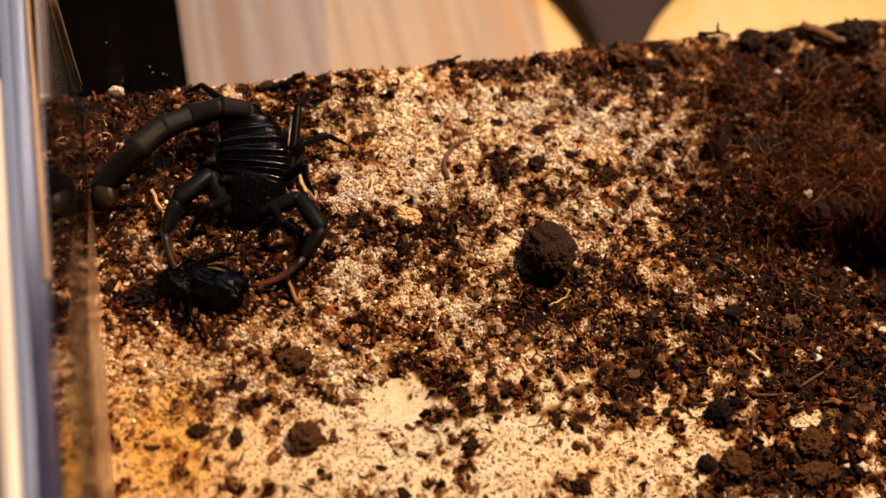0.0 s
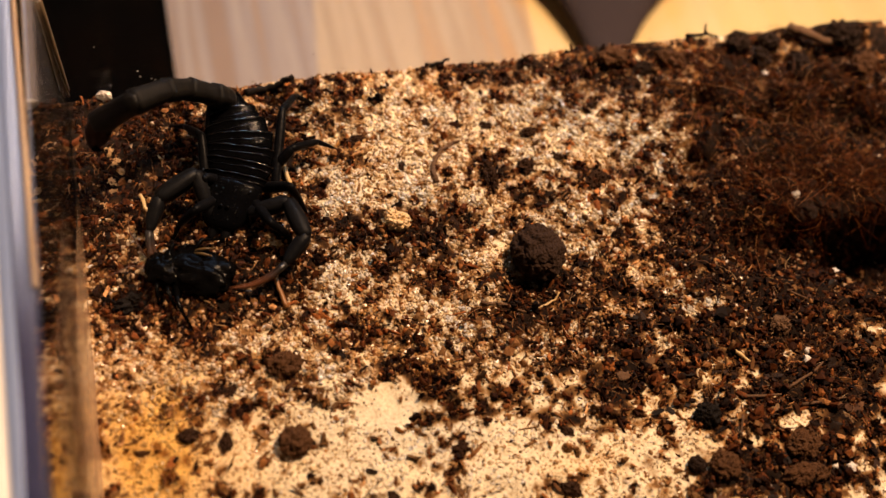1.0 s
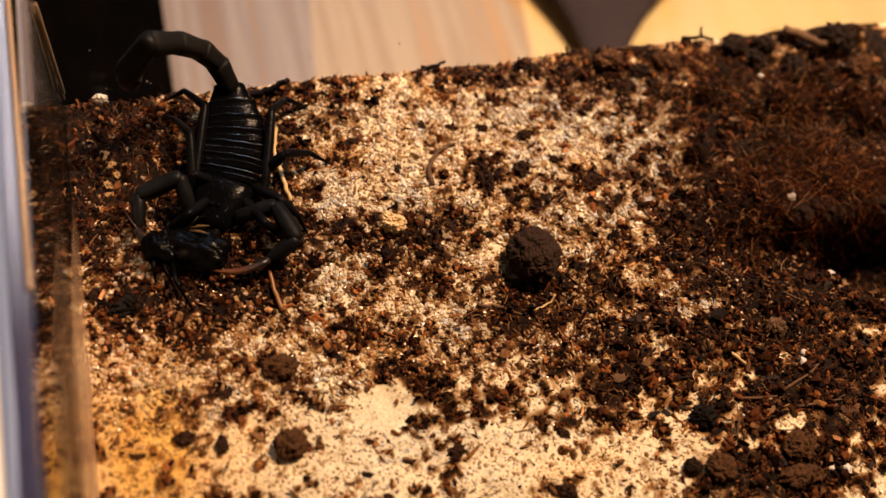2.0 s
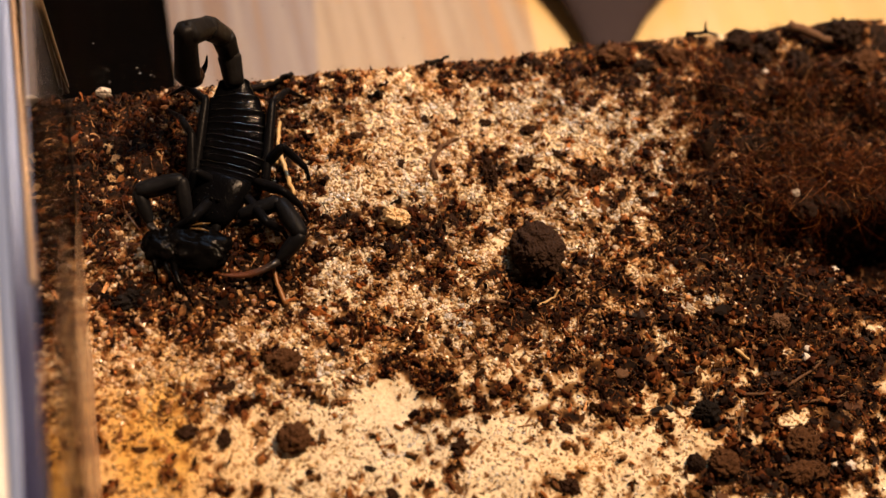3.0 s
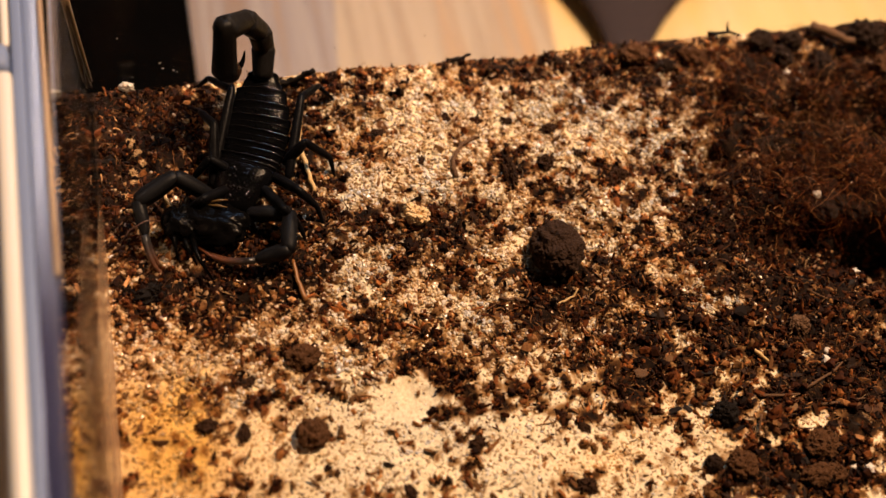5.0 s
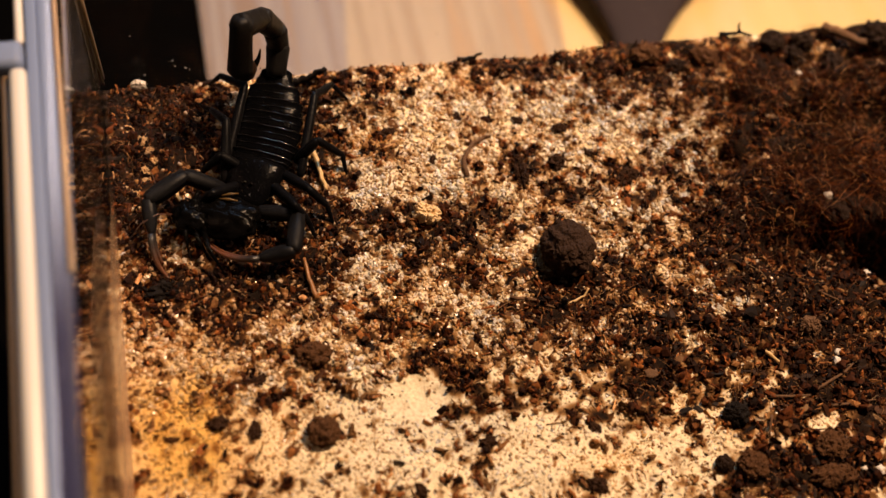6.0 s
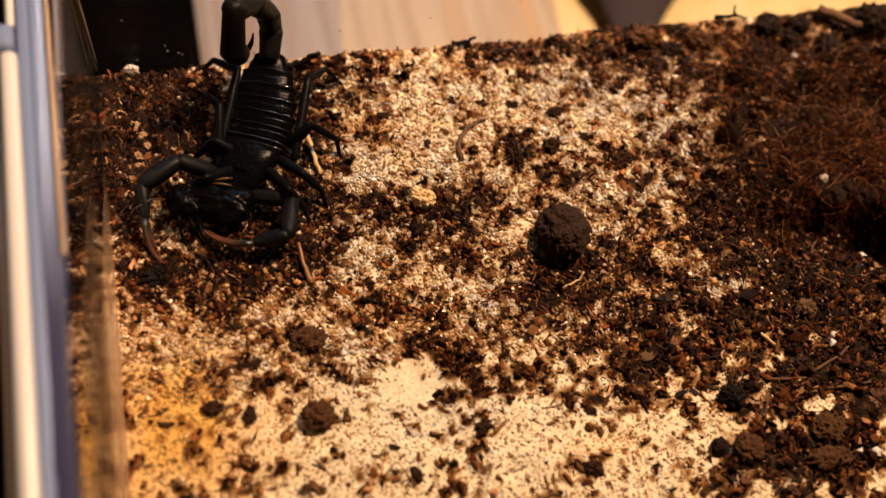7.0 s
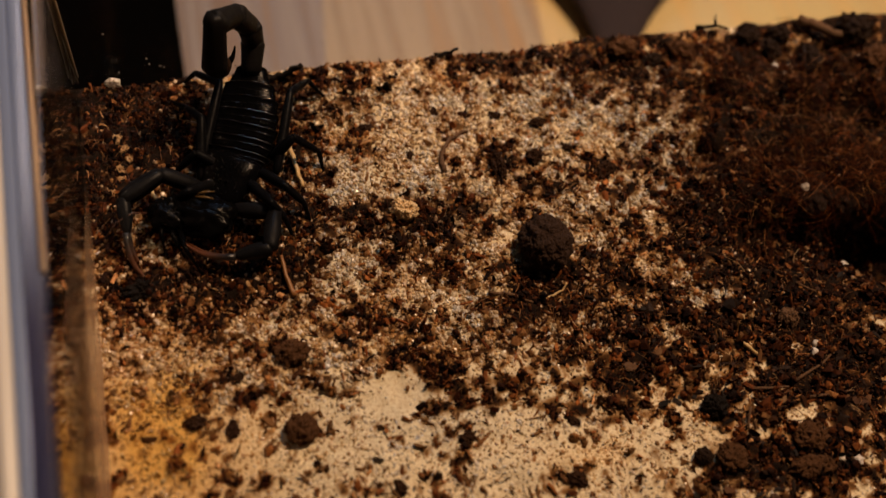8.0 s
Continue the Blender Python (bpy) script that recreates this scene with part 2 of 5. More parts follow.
# Blue of the window's reflection on the rail, put into the base colour.
RAIL_SKY_TINT = mottled("sky_tinted_plastic", (0.11, 0.155, 0.29), (0.25, 0.32, 0.50), 60, 0.55, 0.3, 0.1, 0.0002, (1, 0.1, 1))
# The reflection's fading toward the front is painted as blue turning navy.
RAIL_SKY_FADE = RAIL_SKY_TINT.copy()
RAIL_SKY_FADE.name = "sky_tint_fade"


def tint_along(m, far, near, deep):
    """Deepens a colour along y, from far to near: a painted fade of the reflection."""
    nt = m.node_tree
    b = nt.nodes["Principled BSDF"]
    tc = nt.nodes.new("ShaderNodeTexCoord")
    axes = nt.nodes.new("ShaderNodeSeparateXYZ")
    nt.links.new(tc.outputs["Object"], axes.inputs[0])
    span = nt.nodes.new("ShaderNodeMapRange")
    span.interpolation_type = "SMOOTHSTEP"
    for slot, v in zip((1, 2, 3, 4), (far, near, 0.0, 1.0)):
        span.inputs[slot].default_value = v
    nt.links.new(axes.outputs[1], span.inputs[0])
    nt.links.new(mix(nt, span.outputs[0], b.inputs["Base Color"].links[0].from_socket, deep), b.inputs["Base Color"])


tint_along(RAIL_SKY_FADE, 0.005, -0.042, (0.010, 0.012, 0.048))
# Bright highlight along the rail, painted as a white base colour.
RAIL_HIGHLIGHT = mottled("painted_highlight", (0.64, 0.61, 0.56), (0.78, 0.75, 0.70), 60, 0.3, 0.5, 0.1, 0.0002, (1, 0.1, 1))
RAIL_TAN = mottled("amber_plastic", (0.18, 0.125, 0.085), (0.36, 0.25, 0.155), 90, 0.35, 0.5, 0.1, 0.0002, (1, 0.1, 1))
WALL = mottled("room_wall", (0.09, 0.085, 0.08), (0.12, 0.115, 0.11), 6, 0.9, 0.2, 0.2, 0.001)


# ---- mesh helpers ----
def raw_mesh(name, verts, faces, mat, smooth=False):
    me = bpy.data.meshes.new(name)
    verts, faces = np.asarray(verts, np.float32), np.asarray(faces, np.int32)
    k = faces.shape[1]
    me.vertices.add(len(verts))
    me.vertices.foreach_set("co", verts.ravel())
    me.loops.add(faces.size)
    me.loops.foreach_set("vertex_index", faces.ravel())
    me.polygons.add(len(faces))
    me.polygons.foreach_set("loop_start", np.arange(0, faces.size, k, dtype=np.int32))
    me.polygons.foreach_set("use_smooth", np.full(len(faces), smooth))
    me.materials.append(mat)
    me.update(calc_edges=True)
    return me


def part(name, data, material=None, parent=None, label="", pos=None):
    """Links a bmesh or a mesh as one object, under a thing or a part where one is given."""
    if isinstance(data, bmesh.types.BMesh):
        me = bpy.data.meshes.new(name)
        bmesh.ops.recalc_face_normals(data, faces=data.faces)
        for f in data.faces:
            f.smooth = True
        data.to_mesh(me)
        data.free()
        me.materials.append(material)
    else:
        me = data
    ob = new(name, me)
    ob.parent = parent
    if label:
        ob["label"] = label
    if pos is not None:
        ob.matrix_basis = pos
    return ob


def box_bm(x0, y0, z0, x1, y1, z1, bevel=0.0, seg=2):
    bm = bmesh.new()
    bmesh.ops.create_cube(bm, size=1, matrix=Matrix.LocRotScale(((x0 + x1) / 2, (y0 + y1) / 2, (z0 + z1) / 2), None, (x1 - x0, y1 - y0, z1 - z0)))
    if bevel:
        bmesh.ops.bevel(bm, geom=bm.edges[:], offset=bevel, segments=seg, affect="EDGES", profile=0.5)
    return bm


def flat(ob):
    for p in ob.data.polygons:
        p.use_smooth = False
    return ob


def loft(rings, sides=14, ridge=0.0, cap=True, bm=None):
    """A closed skin through rings (centre, half width along y, half height along z); the axis runs along x. ridge raises keels."""
    bm = bm or bmesh.new()
    rows = []
    for (cx, cy, cz), w, h in rings:
        row = []
        for i in range(sides):
            a = 2 * math.pi * i / sides
            k = 1 + ridge * (1 if i % 2 else -1)
            c, s = math.cos(a), math.sin(a)
            row.append(bm.verts.new((cx, cy + w * k * math.copysign(abs(c) ** 0.85, c), cz + h * k * math.copysign(abs(s) ** 0.85, s))))
        rows.append(row)
    for a, b in zip(rows, rows[1:]):
        for i in range(sides):
            bm.faces.new((a[i], a[(i + 1) % sides], b[(i + 1) % sides], b[i]))
    if cap:
        bm.faces.new(rows[0][::-1])
        bm.faces.new(rows[-1])
    return bm


def tube(points, radii, sides=8, bm=None):
    """A bent tube through points, with a radius at each."""
    bm = bm or bmesh.new()
    pts = [Vector(p) for p in points]
    rows = []
    for i, p in enumerate(pts):
        d = (pts[min(i + 1, len(pts) - 1)] - pts[max(i - 1, 0)]).normalized()
        u = d.cross(Vector((0.13, 0.21, 0.97))).normalized()
        v = d.cross(u)
        rows.append([bm.verts.new(p + radii[i] * (math.cos(2 * math.pi * k / sides) * u + math.sin(2 * math.pi * k / sides) * v)) for k in range(sides)])
    for a, b in zip(rows, rows[1:]):
        for k in range(sides):
            bm.faces.new((a[k], a[(k + 1) % sides], b[(k + 1) % sides], b[k]))
    bm.faces.new(rows[0][::-1])
    bm.faces.new(rows[-1])
    return bm


def lump(size, rough, scale, seed, level=3, bm=None):
    """An uneven clod of three half sizes."""
    bm = bm or bmesh.new()
    made = bmesh.ops.create_icosphere(bm, subdivisions=level, radius=1.0)["verts"]
    off = Vector((seed * 7.3, seed * 3.1, seed * 1.7))
    for v in made:
        n = v.co.normalized()
        k = 1 + rough * noise.noise(n * scale + off) + 0.5 * rough * noise.noise(n * scale * 2.7 + off) + 0.3 * rough * noise.noise(n * scale * 6 + off)
        v.co = Vector((n.x * size[0], n.y * size[1], n.z * size[2])) * k
    return bm


# ---- the place: floor, room, mat ----
LOW = -0.060
X0, X1, Y0, Y1 = -0.0835, 0.205, -0.122, 0.0605


def build_room():
    floor = tagged(part("floor", box_bm(-1.52, -1.52, LOW - 0.03, 1.52, 1.52, LOW - 0.008), WOOD), "pale wooden floor of narrow boards", "floor", kind="structure")
    flat(floor)
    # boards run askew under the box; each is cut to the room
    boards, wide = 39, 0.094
    for i in range(boards):
        bm = bmesh.new()
        x = (i - 19.5) * wide
        bmesh.ops.create_cube(bm, size=1, matrix=pose(0.03, 0, LOW - 0.004, 0, 0, -7) @ Matrix.LocRotScale((x + wide / 2, 0, 0), None, (wide - 0.00006, 3.9, 0.008)))
        for co, no in (((-1.5, 0, 0), (-1, 0, 0)), ((1.5, 0, 0), (1, 0, 0)), ((0, -1.5, 0), (0, -1, 0)), ((0, 1.5, 0), (0, 1, 0))):
            cut = bmesh.ops.bisect_plane(bm, geom=bm.verts[:] + bm.edges[:] + bm.faces[:], plane_co=co, plane_no=no, clear_outer=True)
            edges = [e for e in cut["geom_cut"] if isinstance(e, bmesh.types.BMEdge)]
            if edges:
                bmesh.ops.contextual_create(bm, geom=edges)
        # the tint of each board paints in warm lamplight growing to the right
        if bm.faces:
            flat(part("plank", bm, WOOD_DIM if i < 19 else WOOD_HALF_LIT if i < 20 else WOOD_LAMPLIT if i < 24 else WOOD, floor))
        else:
            bm.free()
    for name, b in (("wall_west", (-1.56, -1.52, LOW - 0.03, -1.502, 1.52, 2.5)), ("wall_south", (-1.56, -1.58, LOW - 0.03, 1.56, -1.522, 2.5)), ("wall_east", (1.502, -1.52, LOW - 0.03, 1.56, 1.52, 2.5))):
        flat(tagged(part(name, box_bm(*b), WALL), "plain painted wall", "wall", kind="structure"))
    north = tagged(new("wall_north"), "plain painted wall with a window opening", "wall", kind="structure")
    for b in ((-1.56, 1.502, LOW - 0.03, -0.2, 1.56, 2.5), (1.0, 1.502, LOW - 0.03, 1.56, 1.56, 2.5), (-0.2, 1.502, LOW - 0.03, 1.0, 1.56, 0.9), (-0.2, 1.502, 2.0, 1.0, 1.56, 2.5)):
        flat(part("wall_panel", box_bm(*b), WALL, north))
    flat(tagged(part("ceiling", box_bm(-1.56, -1.58, 2.502, 1.56, 1.56, 2.55), WALL), "plain painted ceiling", "ceiling", kind="structure"))


def build_mat():
    m = tagged(part("floor_mat", box_bm(-0.46, -0.33, LOW + 0.0002, -0.0545, 0.52, LOW + 0.004, 0.0015), MAT), "black matte mat lying under the clear box", "mat")
    return m


def build_dark_knob():
    """A dark thing with a blunt stem that flares to a broad head, lying on the floor behind the box."""
    rings = []
    for k in range(19):
        q = k / 18
        r = 0.0060 + 0.034 * q ** 1.7 + 0.003 * q
        if q < 0.12:
            r *= math.sqrt(1 - (1 - q / 0.12) ** 2 * 0.9)
        rings.append(((0.070 * q, 0, 0), r, r * 0.34))
    tagged(part("rubber_grip", loft(rings, 28), DARK_RUBBER, None, "", pose(0.1215, 0.1335, LOW + 0.0045, 0, -8, 76)), "dark grey blunt-stemmed rubber grip lying on the floor", "grip")


def build_tank():
    tank = tagged(new("terrarium"), "small clear acrylic terrarium box with a plastic rail along its rim", "terrarium")
    top, lean = 0.1062, 0.0022
    th = 0.003

    def wall(name, a, b, out, mat=GLASS):
        """A flaring pane from a to b, leaning outwards."""
        bm = bmesh.new()
        o = Vector((*out, 0))
        vs = []
        for q in (a, b):
            for z, l in ((LOW + 0.0046, -0.0026), (top, lean)):
                for t in (0, th):
                    vs.append(bm.verts.new(Vector((*q, z)) + o * (l + t)))
        for f in ((0, 2, 6, 4), (1, 5, 7, 3), (0, 4, 5, 1), (2, 3, 7, 6), (0, 1, 3, 2), (4, 6, 7, 5)):
            bm.faces.new([vs[i] for i in f])
        ob = flat(part(name, bm, mat, tank))
        ob.visible_shadow = False
        return ob

    wall("side_pane", (X0, Y0), (X0, Y1), (-1, 0), GLASS_SCUFFED)
    wall("side_pane", (X1, Y0), (X1, Y1), (1, 0))
    back = wall("back_pane", (X0 - 0.006, Y1), (X1 + 0.006, Y1), (0, 1))
    wall("front_pane", (X0 - 0.006, Y0), (X1 + 0.006, Y0), (0, -1))
    flat(part("base", box_bm(X0 + 0.0028, Y0 + 0.0028, LOW + 0.0045, X1 - 0.0028, Y1 - 0.0028, LOW + 0.0075), GLASS, tank))
    bm = bmesh.new()
    edge = [(-0.119, 0.0840), (-0.070, 0.0820), (-0.030, 0.0770), (-0.004, 0.0700), (0.018, 0.0600), (0.032, 0.0505)]
    rows = [[bm.verts.new((X0 + 0.0007 + d, y, z)) for z in (0.0480, top_z) for d in (0, 0.0001)] for y, top_z in edge]
    for p, q in zip(rows, rows[1:]):
        for i, j in ((0, 1), (1, 3), (3, 2), (2, 0)):
            bm.faces.new((p[i], p[j], q[j], q[i]))
    for r in (rows[0], rows[-1]):
        bm.faces.new((r[0], r[1], r[3], r[2]))
    film = flat(part("pane_film", bm, TAN_FILM, tank, "uneven tan film low on the side pane"))
    film.visible_shadow = False
    # beads of glue in the back corner
    for a, b in (((-0.0836, 0.0598, 0.0520), (-0.0882, 0.0602, 0.0848)), ((-0.0833, 0.0596, 0.0545), (-0.0850, 0.0600, 0.0860))):
        part("glue_bead", tube([Vector(a).lerp(Vector(b), k / 6) for k in range(7)], [0.00035 + 0.00008 * k for k in range(7)], 8), GLUE, tank, "amber bead of glue in the corner")
    rng = random.Random(21)
    for k in range(14):
        x, z = (rng.uniform(-0.080, -0.050), rng.uniform(0.0535, 0.075)) if k < 9 else (rng.uniform(-0.045, 0.09), rng.uniform(0.058, 0.078))
        d = rng.uniform(0.00010, 0.00022)
        part("dust_speck", lump((d * 1.4, d * 0.5, d), 0.3, 2, k, 1), SPECK if k < 9 else BLACK_BIT, back, "", Matrix.Translation((x, 0.0605 + 0.0002, z)))
    # rail along the left rim: amber lip, channel with painted blue reflection, ridge with painted white highlight, grey
    # outer edge
    y0, y1 = Y0, Y1
    skew = pose(-0.0002, 0, 0, 0, 0, 1.31)
    part("lip", box_bm(-0.0868, -0.0270, 0.1040, -0.0857, y1, 0.1056, 0.0004), RAIL_TAN, tank, "amber translucent inner lip", skew)
    part("channel", box_bm(-0.09225, y0, 0.1000, -0.0900, y1, 0.1050, 0.0003, 2), RAIL_SKY_TINT, tank, "plastic channel with the window's blue reflection painted on", skew)
    part("inner_rim", box_bm(-0.08995, y0, 0.1000, -0.0866, y1, 0.1048, 0.0003, 2), RAIL_SKY_FADE, tank, "plastic inner rim with a painted window reflection fading to navy blue", skew)
    part("ridge", box_bm(-0.0956, y0, 0.1000, -0.0923, 0.0215, 0.1062, 0.0012, 3), RAIL_HIGHLIGHT, tank, "glossy ridge with a painted white highlight", skew)
    part("upper_ridge", box_bm(-0.0944, 0.0288, 0.1000, -0.0926, y1, 0.1050, 0.0008, 3), RAIL_HIGHLIGHT, tank, "ridge behind the clip with a painted cream highlight", skew)
    part("outer_edge", box_bm(-0.0974, y0, 0.0985, -0.09565, 0.0215, 0.1040, 0.0008), RAIL_TAN, tank, "", skew)
    part("clip", box_bm(-0.1040, 0.0216, 0.0990, -0.0927, 0.0285, 0.1068, 0.0016, 3), RAIL_SKY_TINT, tank, "blue-grey plastic clip across the rail", skew)


# ---- the substrate: sand with peat lying on it ----
DARK_BACK = [(-50, 2, 13, 9, 0.9), (-64, 37, 27, 19, 1.0), (-63, 5, 20, 14, 0.9), (-87, 28, 16, 32, 0.8), (-29, 53, 12, 8, 0.4), (66, 55, 21, 8, 0.9), (32, 57, 15, 4, 0.5)]
DARK_MID = [(-34, -6, 8, 7, 0.7), (-30, 14, 6, 10, 0.6), (-11, 5, 13, 7, 0.7), (4, 6, 10, 7, 0.6), (21, 22, 7, 9, 0.7), (46, 17, 6, 5, 0.5), (-14, 38, 6, 6, 0.5), (12, 34, 6, 5, 0.4), (-23, -19, 8, 7, 0.5), (-5, -7, 6, 6, 0.3), (21, -19, 13, 6, 0.7), (38, -32, 20, 9, 0.75), (10, -27, 8, 6, 0.3), (30, -15, 9, 6, 0.6), (-62, -8, 16, 7, 0.6), (-36, -10, 9, 5, 0.4)]
DARK_FRONT = [(27, -43, 15, 7, 0.65), (-3, -39, 9, 8, 0.9), (-18, -28, 9, 7, 0.6), (-12, -33, 8, 6, 0.6), (-58, -33, 6, 5, 0.6), (-41, -25, 6, 5, 0.6), (-42, -43, 4, 4, 0.5), (-65, -21, 5, 4, 0.4), (16, -65, 5, 3, 0.6), (-8, -57, 6, 4, 0.3)]
DARK_RIGHT = [(90, 26, 10, 16, 0.8), (111, 20, 33, 32, 1.3), (76, -10, 16, 17, 1.3), (94, -21, 21, 19, 1.2), (79, -51, 24, 18, 1.1), (70, -71, 21, 8, 1.1), (56, -56, 6, 6, 0.7), (150, 0, 40, 90, 1.2)]
PALE_BACK = [(-1, 38, 17, 13, -0.7), (33, 30, 19, 11, -0.6), (-1, 20, 13, 7, -0.6), (50, 32, 10, 10, -0.4), (67, 28, 8, 12, -0.4), (45, -13, 10, 8, -0.4), (60, -26, 7, 5, -0.6), (-2, -19, 8, 8, -0.7), (7, -29, 7, 4, -0.5)]
PALE_FRONT = [(-75, -31, 11, 17, -0.8), (-41, -53, 22, 10, -0.7), (-20, -38, 9, 7, -1.0), (-29, -30, 7, 6, -0.3), (5, -58, 15, 9, -0.75), (36, -60, 16, 8, -0.8), (76, -60, 6, 3, -1.0), (-22, -1, 8, 8, -0.5), (-48, -16, 9, 4, -0.5), (-66, 5, 9, 8, -0.8), (-72, 22, 6, 7, -0.6), (-80, 4, 5, 18, -0.4), (-66, 40, 5, 4, -0.4), (68, -44, 4, 2, -0.5), (-30, -90, 60, 25, -0.7)]
SMALL_LEFT = [(-54, -1, 14, 5, 0.6), (-36, 0, 6, 5, 0.5), (-27, 36, 5, 10, 0.5), (-68, -10, 5, 3, -0.4), (-80, 60, 14, 6, 1.2), (-77, 50, 16, 11, 0.7), (-31, 39, 6, 9, 0.5), (-77, -8, 10, 5, 0.8), (-64, -10, 7, 5, -0.6), (-32, -17, 8, 5, -0.5), (-40, -35, 8, 7, -0.6)]
SMALL_RIGHT = [(64, 41, 8, 7, 0.9), (76, 27, 6, 8, -0.5), (31, -13, 8, 5, 0.5), (47, -12, 9, 9, 0.55), (63, -7, 7, 7, 0.55), (42, -27, 6, 5, 0.7), (11, -34, 6, 5, 0.45), (24, -38, 7, 7, -0.5), (35, -47, 6, 5, 0.8), (63, -43, 7, 6, -0.4), (81, -34, 6, 5, -0.35), (15, -44, 5, 4, -0.4), (40, -66, 7, 5, -0.5), (77, -74, 8, 6, 0.9)]
PATCHES = SMALL_LEFT + SMALL_RIGHT + DARK_BACK + DARK_MID + DARK_FRONT + DARK_RIGHT + PALE_BACK + PALE_FRONT


def value_noise(x, y, cell, seed):
    """Smooth random field on arrays of millimetres, from -1 to 1."""
    r = np.random.RandomState(seed).rand(128, 128) * 2 - 1
    u, v = x / cell + 41.3, y / cell + 37.7
    i, j = np.floor(u).astype(int), np.floor(v).astype(int)
    a, b = u - i, v - j
    a, b = a * a * (3 - 2 * a), b * b * (3 - 2 * b)
    g = lambda p, q: r[(i + p) % 128, (j + q) % 128]
    return (g(0, 0) * (1 - a) + g(1, 0) * a) * (1 - b) + (g(0, 1) * (1 - a) + g(1, 1) * a) * b


def pressed(x, y):
    """A smooth spot of pressed pale sand: true inside."""
    return ((x + 19.5) / 8.0) ** 2 + ((y + 38.5) / 6.0) ** 2 < 1 + 0.35 * value_noise(x, y, 4, 33)


def peat_amount(x, y):
    """How much peat covers the sand, from 0 to 1, at millimetres x, y."""
    d = 0.195 + 0.145 / (1 + np.exp(-(y - 5) / 12))
    for cx, cy, rx, ry, w in PATCHES:
        d = d + 0.74 * w * np.exp(-(((x - cx) / rx) ** 2 + ((y - cy) / ry) ** 2) * 0.9)
    d = d + 0.30 * value_noise(x, y, 9.0, 1) + 0.62 * value_noise(x, y, 3.4, 2) + 0.62 * value_noise(x, y, 1.5, 3)
    return np.clip((d - 0.04) / 0.92, 0, 1) * np.where(pressed(x, y), 0.08, 1.0)


def iron_amount(x, y):
    """Rusty colour of the sand: 1 rusty, 0.5 plain, 0 greyish."""
    v = 0.5 + 0.5 * np.exp(-((x + 74) / 21) ** 2 - ((y + 40) / 26) ** 2)
    for cx, cy, rx, ry in ((-20, 14, 10, 18), (62, 22, 9, 16), (-22, -2, 9, 8), (-12, -45, 22, 10)):
        v = v - 0.42 * np.exp(-((x - cx) / rx) ** 2 - ((y - cy) / ry) ** 2)
    return np.clip(v + 0.12 * value_noise(x, y, 8, 31), 0, 1)


def soil_height(x, y, burrow=True):
    """Height of the substrate in millimetres above its mean."""
    h = 0.9 * value_noise(x, y, 24, 5) + 0.6 * value_noise(x, y, 9, 6) + 0.45 * value_noise(x, y, 3.4, 7) + 0.25 * value_noise(x, y, 1.6, 17)
    ledge = 1 / (1 + np.exp(-(x - 76 - 0.1 * y) / 4.0)) / (1 + np.exp(-(y + 4.0 + 1.5 * value_noise(x, y, 12, 8)) / 1.2))
    h = h + (3.0 + 2.6 * np.exp(-((y - 3) / 9.0) ** 2) - 1.6 * np.exp(-((y - 58) / 12.0) ** 2)) * ledge
    # the fibre mat lies in tussocks
    h = h + (2.6 * np.minimum(value_noise(x, y, 9.0, 41), 0.3) + 1.2 * value_noise(x, y, 3.2, 42)) * ledge * (y < 50)
    for cx, cy, rx, ry in ((112, 27, 7, 5), (79, 17, 6, 5), (128, 30, 8, 4), (96, 12, 5, 4), (88, 36, 5, 4), (132, 22, 9, 6), (120, 40, 6, 3), (102, 30, 4, 3)):
        h = h - 6.0 * np.exp(-(((x - cx) / rx) ** 2 + ((y - cy) / ry) ** 2) ** 2)
    h = h - 8.0 * np.exp(-(((x - 96) / 18) ** 2 + ((y + 11.5) / 9.0) ** 2) ** 2)
    if burrow:
        h = h - 24.0 * np.exp(-(((x - 140) / 32) ** 2 + ((y + 17.5) / 16.5) ** 2) ** 4)
    h = h + 1.6 * np.exp(-(((x - 78) / 30) ** 2 + ((y + 62) / 20) ** 2))
    h = h + 1.2 * np.exp(-((y - 58) / 5.0) ** 2) * (x > 40) - 0.5 * np.exp(-(((x + 20) / 8) ** 2 + ((y + 39) / 6) ** 2))
    return h


def lie(x, y):
    """Where loose bits come to lie: on the substrate, or on the slab over the burrow."""
    return np.where((x > 98) & (y > -6), soil_height(x, y, False), soil_height(x, y))


